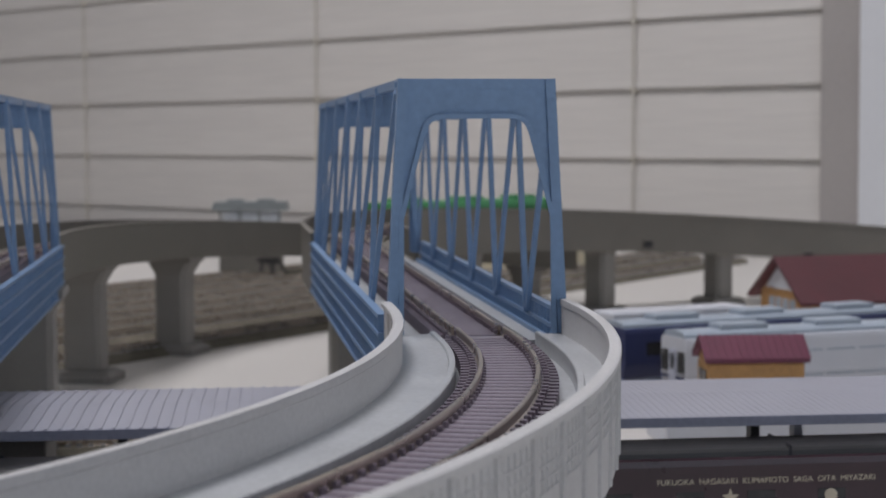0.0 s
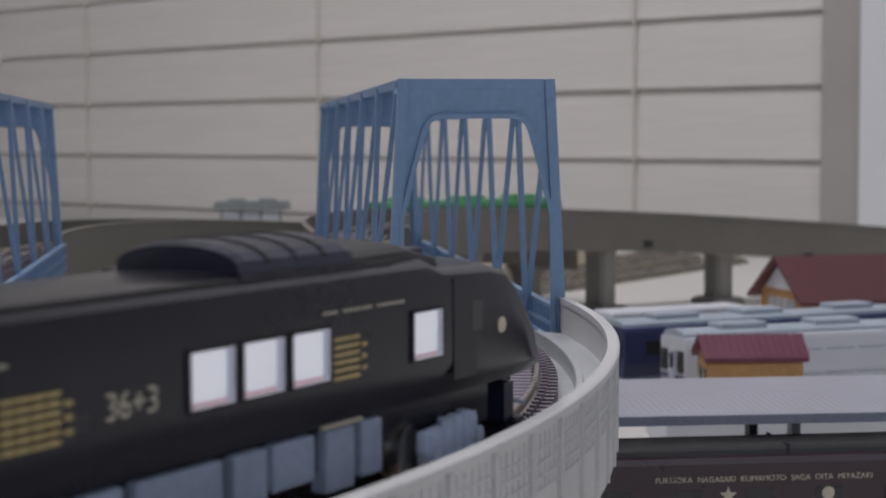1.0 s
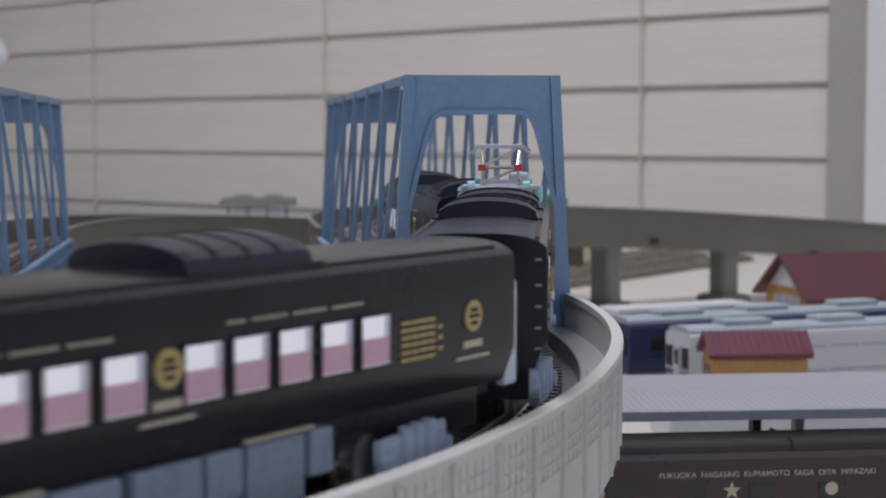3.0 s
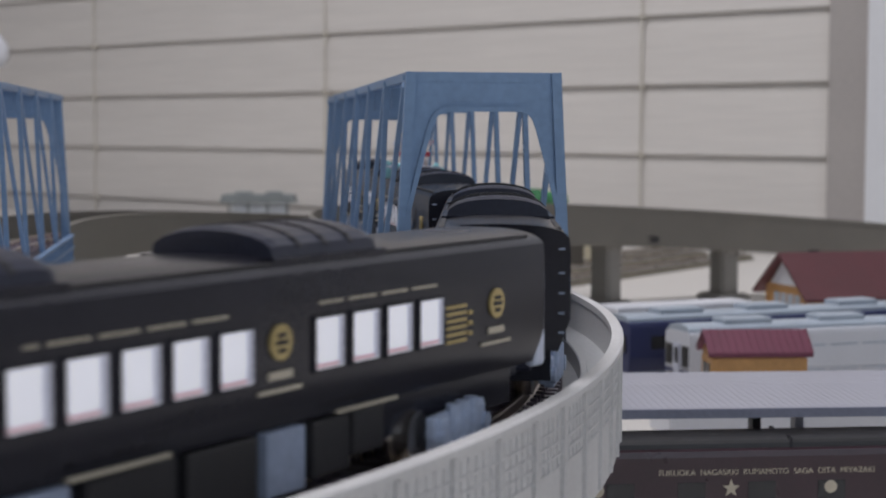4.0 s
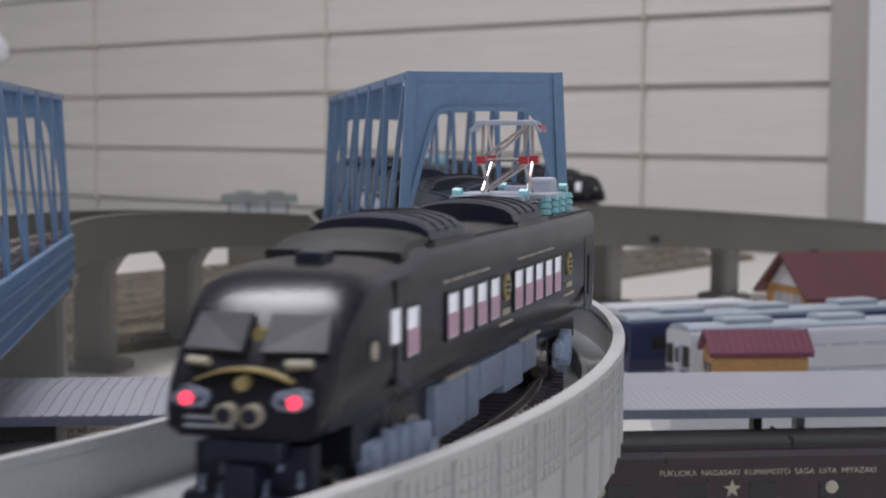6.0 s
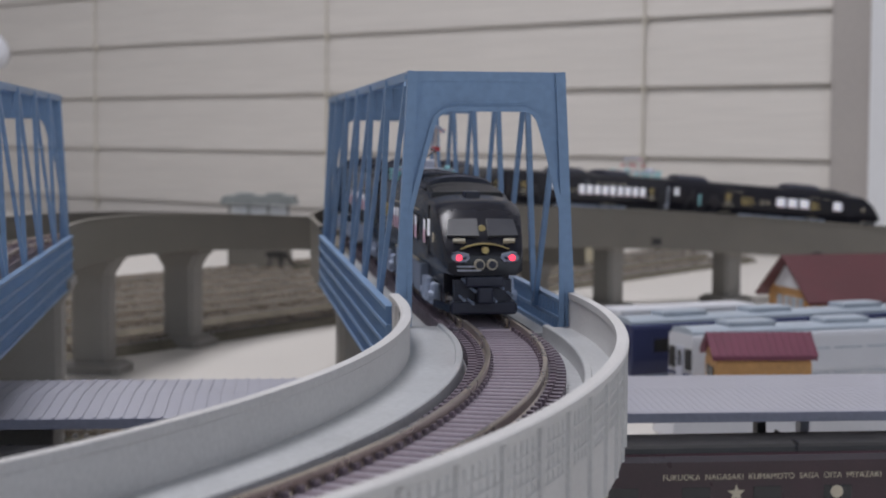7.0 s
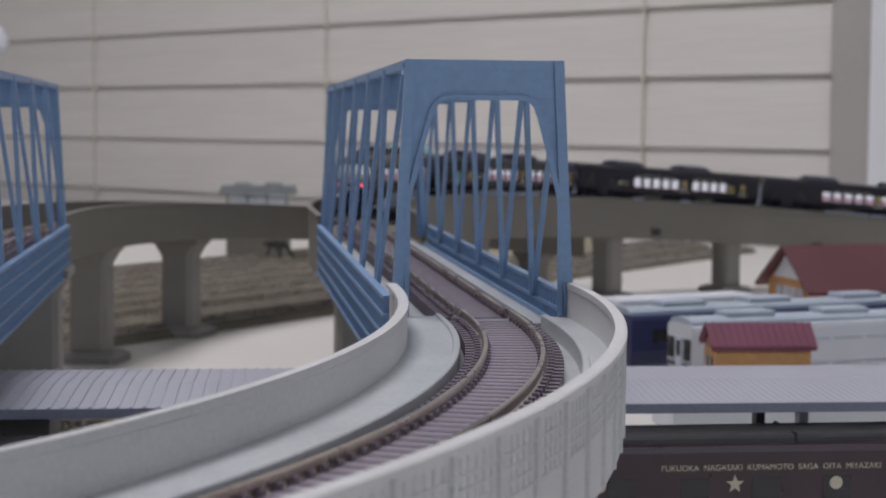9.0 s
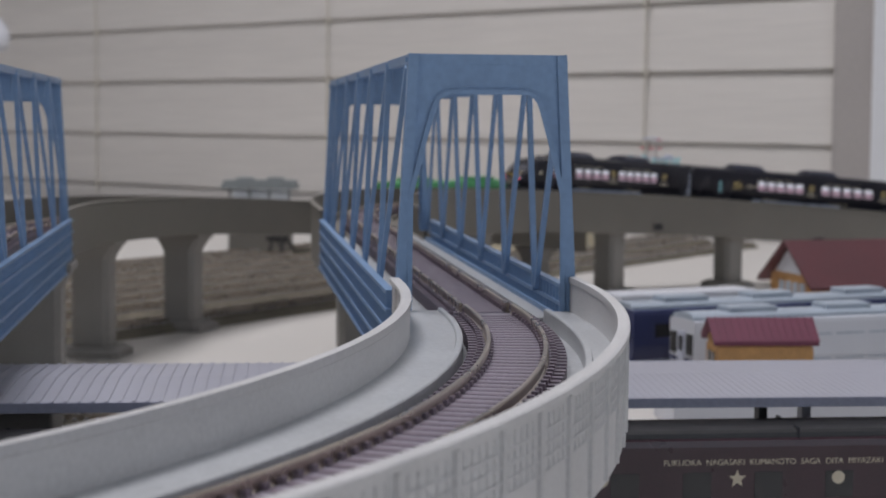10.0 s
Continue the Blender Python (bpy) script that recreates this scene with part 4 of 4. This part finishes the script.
def build_car(i, spec):
    label = ("black model express car with sloping nose, gold lettering" if i in (0, 5) else "black model express car with lit windows") + (" and raised pantograph" if spec["panto"] else "")
    car = tagged(new("train_car"), label, "train car", "black express train")
    half = CAR / 2
    rear = half + (0.0095 if i == 0 else -0.003 if i == 5 else 0.0015)
    front = half - 0.0032
    Y = lambda d: half - d / 1000
    bm = bmesh.new()
    if i in (0, 5):
        shell(bm, 2 * rear, HW, Z_SKIRT, Z_EAVE, Z_ROOF, 0.0016, 14, NOSE)
        if i == 5:
            bmesh.ops.rotate(bm, verts=bm.verts, cent=(0, 0, 0), matrix=Matrix.Rotation(math.pi, 3, "Z"))
    else:
        shell(bm, 2 * rear, HW, Z_SKIRT, Z_EAVE, Z_ROOF, 0.0016, 14, ((front, 1, 1),))
    body = part("body", bm, BLACK, car, "glossy black car body")
    for f in body.data.polygons:
        f.use_smooth = abs(f.normal.y) < 0.95
    body.data.set_sharp_from_angle(angle=radians(35))
    # roof rails along the shoulders
    bm = bmesh.new()
    r0, r1 = (-rear + 0.002, half - 0.036) if i == 0 else ((-half + 0.036, half - 0.002) if i == 5 else (-half + 0.002, half - 0.006))
    for sx in (-1, 1):
        box(bm, sx * 0.0080 - 0.0003, r0, 0.0240, sx * 0.0080 + 0.0003, r1, 0.0250)
    part("roof_rail", bm, ROOF, car)
    for a, b in spec["unit"]:
        build_unit(car, Y(b), Y(a))
    if spec["panto"]:
        build_pantograph(car, Y(spec["panto"]), spec.get("rise", 0.0))
    if i in (0, 5):
        f = 1 if i == 0 else -1
        bm = bmesh.new()
        rows = []
        for y, k in ((0.022, 0.5), (0.024, 0.9), (0.0365, 1.0), (0.0395, 0.55), (0.042, 0.1)):
            rows.append([(-0.0080, f * y, 0.0236)] + [(0.0078 * math.cos(math.pi * (1 - q / 10)), f * y, 0.0246 + 0.0022 * k * math.sin(math.pi * q / 10) ** 0.6) for q in range(11)] + [(0.0080, f * y, 0.0236)])
        loft(bm, rows)
        part("roof_hood", bm, ROOF, car, "raised black roof hood behind the cab")
    for sx in (-1, 1):
        for first, n, pitch, w in spec["win"]:
            for k in range(n):
                y1 = Y(first + pitch * k)
                wd = plate("window", car, y1, y1 - w / 1000, 0.0153, 0.0205, LIT, sx, 0.00016, "lit whitish window")
                fr = bmesh.new()
                for ya, yb, za, zb in ((y1, y1 + 0.0004, 0.0150, 0.0208), (y1 - w / 1000 - 0.0004, y1 - w / 1000, 0.0150, 0.0208), (y1 - w / 1000, y1, 0.0205, 0.0208), (y1 - w / 1000, y1, 0.0150, 0.0153)):
                    box(fr, sx * HW - 0.0003, ya, za, sx * HW + 0.0003, yb, zb)
                part("window_frame", fr, BLACK, wd)
                # Flat strip: shade of the opening's side painted grey on the pane.
                part("reveal", boxed(sx * HW - 0.0002, y1 - 0.19 * w / 1000, 0.0154, sx * HW + 0.0002, y1 - 0.0001, 0.0204), REVEAL, wd, "flat strip painted as the shaded side of the opening")
                if not spec["low"]:
                    part("sill", boxed(sx * HW - 0.00018, y1 - w / 1000 + 0.0001, 0.0154, sx * HW + 0.00018, y1 - 0.0001, 0.0159), SILL, wd, "pinkish window sill")
                if spec["low"]:
                    part("curtain", boxed(sx * HW - 0.00022, y1 - w / 1000 + 0.0001, 0.0154, sx * HW + 0.00022, y1 - 0.0001, 0.0182), CURTAIN, wd, "pinkish curtain in the window's lower half")
        for d in spec["emblem"]:
            dot("emblem", car, Y(d), 0.0188, 0.0018, GOLD, sx)
            for z, w in ((0.0195, 0.0007), (0.0188, 0.0010), (0.0180, 0.0006)):
                plate("emblem_mark", car, Y(d) + w, Y(d) - w, z - 0.00022, z + 0.00022, BLACK, sx, 0.00042)
            plate("caption", car, Y(d) + 0.0020, Y(d) - 0.0020, 0.0152, 0.0160, CREAM, sx)
            plate("caption", car, Y(d) + 0.0036, Y(d) - 0.0036, 0.0139, 0.0143, CREAM, sx)
        for a, b in spec["fine"]:
            bm = bmesh.new()
            n = int((b - a) / 0.9)
            for k in range(n):
                d = a + (b - a) * k / n
                if k % 7 != 6:
                    box(bm, sx * HW - 0.0002, Y(d + 0.55), 0.0219, sx * HW + 0.0002, Y(d), 0.0222)
            tagged(part("caption", bm, CREAM, car), kind="stuff")
            bm = bmesh.new()
            for k in range(n // 2):
                d = a + 8 + (b - a) * k / n
                box(bm, sx * (HW - 0.0004) - 0.0002, Y(d + 0.7), 0.0102, sx * (HW - 0.0004) + 0.0003, Y(d), 0.0106)
            tagged(part("caption", bm, CREAM, car), kind="stuff")
        for g in (spec["grid"], spec["grid2"]):
            if g:
                bm = bmesh.new()
                step = 1.75 if i in (0, 2) and g == spec["grid"] else 1.2
                for k in range(6):
                    for q in range(4):
                        box(bm, sx * HW - 0.0002, Y(g + step * (q + 0.86)), 0.0150 + 0.0008 * k, sx * HW + 0.0002, Y(g + step * q), 0.0154 + 0.0008 * k)
                for k in range(3):
                    box(bm, sx * HW - 0.0002, Y(g - 0.6), 0.0156 + 0.0012 * k, sx * HW + 0.0002, Y(g - 1.4), 0.0161 + 0.0012 * k)
                tagged(part("caption", bm, GOLD, car), kind="stuff")
        if spec["text"]:
            m = Matrix.Translation((sx * (HW + 0.0001), Y(spec["text"]), 0.0160)) @ Matrix.Rotation(radians(90 * sx), 4, "Z") @ Matrix.Rotation(radians(90), 4, "X")
            text_part("36+3", 0.0034, car, m, CREAM, "cream lettering")
        for d in spec["door"]:
            dr = plate("door", car, Y(d) + 0.0034, Y(d) - 0.0034, 0.0100, 0.0222, BLACK, sx, 0.00007, "flush black door")
            part("door_window", boxed(sx * HW - 0.0002, Y(d) - 0.0006, 0.0125, sx * HW + 0.00025, Y(d) + 0.0006, 0.0190), TEAL if i in (0, 4) else DARKGLASS, dr)
        if i == 1:
            plate("side_lamp", car, Y(72.7), Y(73.9), 0.0209, 0.0213, GREYKIT, sx)
        if i in (0, 1):
            for z in (0.0177, 0.0199):
                plate("small_window", car, Y(138.2 if i == 0 else 100.2), Y(141.2 if i == 0 else 103.2), z, z + 0.0017, LIT, sx)
        # underfloor boxes between the bogies
        random.seed(10 + i)
        y = -0.029
        while y < 0.027:
            w = random.uniform(0.005, 0.014)
            bm = bmesh.new()
            box(bm, sx * 0.0074 - 0.0014, y, random.choice((0.0016, 0.0022, 0.0034)), sx * 0.0074 + 0.0008, min(0.030, y + w), 0.0082, bevel=0.0003)
            y += w + random.uniform(0.0006, 0.002)
            part("underfloor_box", bm, ROOF if i == 3 and len(car.children) % 3 else UNDER, car)
    part("underframe", boxed(-0.0070, -(rear if i < 5 else half) + (0.004 if i < 5 else 0.012), 0.0040, 0.0070, half - (0.008 if i else 0.012), 0.0092), BLACK, car)
    # ends
    if i > 0:
        bm = bmesh.new()
        for sx in (-1, 1):
            box(bm, sx * 0.0074 - 0.0008, front - 0.0002, 0.0078, sx * 0.0074 + 0.0008, front + 0.0030, 0.0206, bevel=0.0006)
        box(bm, -0.0072, front - 0.0002, 0.0200, 0.0072, front + 0.0014, 0.0212, bevel=0.0005)
        part("gangway_frame", bm, GANGWAY, car, "pale grey-blue gangway frame")
        part("gangway", boxed(-0.0042, front - 0.0002, 0.0062, 0.0042, front + 0.0028, 0.0206, bevel=0.0004), UNIT, car)
    if i < 5:
        part("gangway", boxed(-0.0042, -rear - 0.0026, 0.0062, 0.0042, -rear + 0.0002, 0.0206, bevel=0.0004), UNIT, car)
        for sx in (-1, 1):
            for z in (0.0110, 0.0136, 0.0163, 0.0190, 0.0222):
                part("end_step", boxed(sx * 0.0082 - 0.0004, -rear - 0.0005, z, sx * 0.0082 + 0.0004, -rear + 0.0001, z + 0.00025), UNDER, car)
    if i in (0, 5):
        build_face(car, 1 if i == 0 else -1, i)
    f = {0: 1, 5: -1}.get(i, 0)
    for c in car.children:
        kind = c.name.split(".")[0]
        if kind in SIDE_PARTS:
            c.location.z -= TRACK_UP
        elif kind == "pantograph_base":
            c.location.z -= 0.0007
        elif kind in FACE_PARTS:
            c.location += Vector((0, f * (0.0034 if kind in ("cab_window", "marker") else 0.0022), -TRACK_UP))
    build_bogie(car, BOGIE_Y)
    build_bogie(car, -BOGIE_Y)
    return car


def build_face(car, f, i):
    """Cab windows, lamps and skirt of a nose that faces f along the car."""
    def quad(name, pts, mat, label="", t=0.0003):
        bm = bmesh.new()
        n = Vector((0, f, 0.62)).normalized()
        a = [Vector((x, f * y, z)) for x, y, z in pts]
        loft(bm, [[p - n * 0.0006 for p in a], [p + n * t for p in a]])
        return part(name, bm, mat, car, label)
    for sx in (-1, 1):
        quad("cab_window", ((sx * 0.0010, 0.0588, 0.0212), (sx * 0.0068, 0.0580, 0.0210), (sx * 0.0074, 0.0612, 0.0178), (sx * 0.0010, 0.0621, 0.0178)), GLOSS, "grey cab window", 0.0007)
        quad("lamp_bezel", ((sx * 0.0034, 0.0655, 0.0141), (sx * 0.0056, 0.0650, 0.0146), (sx * 0.0076, 0.0643, 0.0140), (sx * 0.0058, 0.0655, 0.0127), (sx * 0.0038, 0.0661, 0.0128)), GREYKIT, "pale almond-shaped lamp bezel", 0.0009)
        quad("lamp_glass", ((sx * 0.0037, 0.0656, 0.0139), (sx * 0.0056, 0.0651, 0.0143), (sx * 0.0072, 0.0644, 0.0139), (sx * 0.0058, 0.0655, 0.0129), (sx * 0.0040, 0.0661, 0.0130)), UNIT, "", 0.0011)
        bm = bmesh.new()
        disc(bm, Matrix.Translation((sx * 0.0055, f * 0.0656, 0.0138)) @ Matrix.Rotation(radians(90), 4, "X"), 0.0006, 0.0026, 12)
        hb = bmesh.new()
        disc(hb, Matrix.Translation((sx * 0.0051, f * 0.0656, 0.0138)) @ Matrix.Rotation(radians(90), 4, "X") @ Matrix.Diagonal((2.1, 1, 1, 1)), 0.0009, 0.0022, 20)
        part("lamp_housing", hb, UNDER, car, "grey oval lamp housing")
        part("tail_lamp" if i == 5 else "head_lamp", bm, TAIL if i == 5 else HEAD, car, "glowing red tail lamp" if i == 5 else "head lamp")
        quad("marker", ((sx * 0.0040, 0.0632, 0.0173), (sx * 0.0064, 0.0626, 0.0173), (sx * 0.0064, 0.0630, 0.0168), (sx * 0.0040, 0.0636, 0.0168)), CREAM, "", 0.0006)
        plate("cab_side_window", car, f * 0.0504, f * 0.0477, 0.0172, 0.0208, LIT if i == 5 else DARKGLASS, sx, 0.0001)
        plate("cab_door", car, f * 0.0490, f * 0.0435, 0.0105, 0.0222, BLACK, sx, 0.00008)
        e = dot("emblem", car, f * 0.0557, 0.0172, 0.0010, CREAM, sx)
        e.location.x -= sx * 0.0004
        bm = bmesh.new()
        bar(bm, (sx * 0.0082, f * 0.052, 0.0014), (sx * 0.0066, f * 0.0665, 0.0016), 0.0009, 0.0016)
        part("skirt_rail", bm, BLACK, car)
    bm = bmesh.new()
    for k in range(8):
        q0, q1 = -0.005 + 0.00125 * k, -0.005 + 0.00125 * (k + 1)
        bar(bm, (q0, f * 0.0652, 0.0166 - 45 * q0 * q0), (q1, f * 0.0652, 0.0166 - 45 * q1 * q1), 0.0016, 0.00025)
    part("trim_line", bm, GOLD, car)
    for z, y, r in ((0.0153, 0.0652, 0.0007), (0.0195, 0.0605, 0.0007)):
        bm = bmesh.new()
        disc(bm, Matrix.Translation((0, f * y, z)) @ Matrix.Rotation(radians(90), 4, "X"), r, 0.0026, 14)
        part("face_emblem", bm, GOLD, car)
    bm = bmesh.new()
    for sx in (-1, 1):
        disc(bm, Matrix.Translation((sx * 0.0013, f * 0.0668, 0.0124)) @ Matrix.Rotation(radians(90), 4, "X"), 0.0011, 0.0016, 14)
    part("number_board", bm, CREAM, car)
    bm = bmesh.new()
    for sx in (-1, 1):
        disc(bm, Matrix.Translation((sx * 0.0013, f * 0.0669, 0.0124)) @ Matrix.Rotation(radians(90), 4, "X"), 0.0008, 0.0018, 14)
    part("number_board_panel", bm, UNIT, car)
    bm = bmesh.new()
    box(bm, -0.0068, f * 0.0655 - 0.0015, 0.0004, 0.0068, f * 0.0655 + 0.0012, 0.0030, bevel=0.0004)
    box(bm, -0.0040, f * 0.0672 - 0.0015, 0.0062, 0.0040, f * 0.0672 + 0.0012, 0.0084, bevel=0.0004)
    box(bm, -0.0016, f * 0.0675 - 0.0020, 0.0028, 0.0016, f * 0.0675 + 0.0022, 0.0062, bevel=0.0004)
    box(bm, -0.0060, f * 0.0640 - 0.0015, 0.0025, 0.0060, f * 0.0640 + 0.0010, 0.0075)
    part("coupler", bm, UNIT, car)
    for x, z in ((-0.0045, 0.0078), (-0.0028, 0.0060), (0.0030, 0.0066), (0.0050, 0.0050), (-0.0050, 0.0042), (0.0015, 0.0040), (-0.0032, 0.0035)):
        bm = bmesh.new()
        rod(bm, (x, f * 0.0660, z), (x + 0.0009, f * 0.0684, z - 0.0008), 0.0003, 6)
        part("hose", bm, UNDER, car)
    for z in (0.0103, 0.0095):
        part("step_bar", boxed(-0.0058, f * 0.0685 - 0.0003, z, -0.0008, f * 0.0685 + 0.0005, z + 0.0003), GREYKIT, car)
    part("roof_vent", boxed(-0.0016, f * 0.048 - 0.002, 0.0236, 0.0016, f * 0.048 + 0.002, 0.0252, bevel=0.0003), UNIT, car)


GLOSS = material("cab_glass", (0.085, 0.085, 0.095), 0.3, 0, 0.1, 400, 100, 0)


HEAD_KNOTS = ((-0.6, -0.300), (0.0, -0.2405), (0.6, -0.1740), (1.0, -0.1250), (1.5, -0.0630), (2.5, 0.0755), (3.8, 0.2730), (4.5, 0.3830), (5.5, 0.5605), (6.8, 0.8085), (7.3, 0.9085), (8.3, 1.0800), (9.3, 1.2540), (10.0, 1.4260), (10.6, 1.556))


def head_s(t):
    """How far the train's nose has come along the line."""
    k = HEAD_KNOTS
    i = max(j for j in range(1, len(k) - 2) if k[j][0] <= t + 1e-6 or j == 1)
    (ta, a), (tb, b), (tc, c), (td, d) = k[i - 1:i + 3]
    m0, m1 = (c - a) / (tc - ta), (d - b) / (td - tb)
    h = tc - tb
    u = (t - tb) / h
    return (2 * u ** 3 - 3 * u ** 2 + 1) * b + (u ** 3 - 2 * u ** 2 + u) * h * m0 + (3 * u ** 2 - 2 * u ** 3) * c + (u ** 3 - u ** 2) * h * m1


def car_pose(s):
    a, b = track_line(s - BOGIE_Y)[0], track_line(s + BOGIE_Y)[0]
    d = (b - a).normalized()
    x = d.cross(Vector((0, 0, 1))).normalized()
    m = Matrix((x, d, x.cross(d))).transposed().to_4x4()
    m.translation = (a + b) / 2
    return m


# ---- build ----
build_room()
build_blind()
build_bridge("truss_bridge", "light blue single-track truss bridge on the near viaduct", pose(-0.0006, 0, RAIL_Z), True)
build_bridge("truss_bridge", "light blue single-track truss bridge on the outer line", pose(OUT_X, OUT_Y - 0.248, RAIL_Z))
build_viaduct("viaduct", main_line, -0.62, -0.001, "pale grey curved single-track viaduct with ribbed parapets", True, piers=(-0.33, -0.1), rails=track_line, ledge=True)
FAR = build_viaduct("viaduct", main_line, 0.249, 1.45, "grey curved single-track viaduct sloping down behind the bridge", ribbed=False, rails=track_line, deep=0.0152, wallmat=CONCRETE, deckmat=CONCRETE, piers=(0.42, 0.54, 0.661, 0.75, 0.86, 0.97, 1.1, 1.22, 1.34))
build_viaduct("viaduct", outer_line, 0.001, 0.53, "grey curved outer viaduct leading off the other bridge", ribbed=False, wallmat=CONCRETE, deckmat=CONCRETE, piers=(0.125, 0.218, 0.505))
for s, h in ((0.682, -0.0108), (0.802, -0.0134)):
    box_m = placed(main_line, s, 0.0176, h)
    part("drain_frame", boxed(-0.0002, -0.0040, -0.0027, 0.0005, 0.0040, 0.0027, box_m), CONCRETE, FAR)
    # No recess is cut: a dark plate carries the opening's shade.
    part("drain_hole", boxed(-0.0002, -0.0032, -0.0020, 0.0009, 0.0032, 0.0018, box_m), ROOF, FAR, "raised plate coloured dark as a shaded drain opening")
build_pier(main_line, 0.252, 0.0135, 0.010)
build_pier(main_line, -0.003, 0.012, 0.008)
build_pier(outer_line, -0.014, 0.0175, 0.010)
build_pier(outer_line, -0.26, 0.0175, 0.010)
build_canopy()
build_maroon_train()
build_parked()
build_buildings()
build_green_car()
build_support_block()
build_yard()
TRAIN = [build_car(i, spec) for i, spec in enumerate(CARS)]


def motions():
    for i, car in enumerate(TRAIN):
        rows, turns = [], {BOGIE_Y: [], -BOGIE_Y: []}
        for k in range(51):
            t = 0.2 * k
            s = head_s(t) - 0.0685 - PITCH * i - (0.006 if i else 0.0)
            m = car_pose(s)
            rows.append((t, m))
            for y in turns:
                c, a = main_line(s + y)
                turn = -a - m.to_euler().z
                turn = (turn + math.pi) % (2 * math.pi) - math.pi
                turns[y].append((t, pose(0, y, 0, 0, 0, math.degrees(turn))))
        walk(car, rows)
        for b in [c for c in car.children if c.name.startswith("bogie")]:
            walk(b, turns[BOGIE_Y if b.matrix_basis.translation.y > 0 else -BOGIE_Y])


motions()
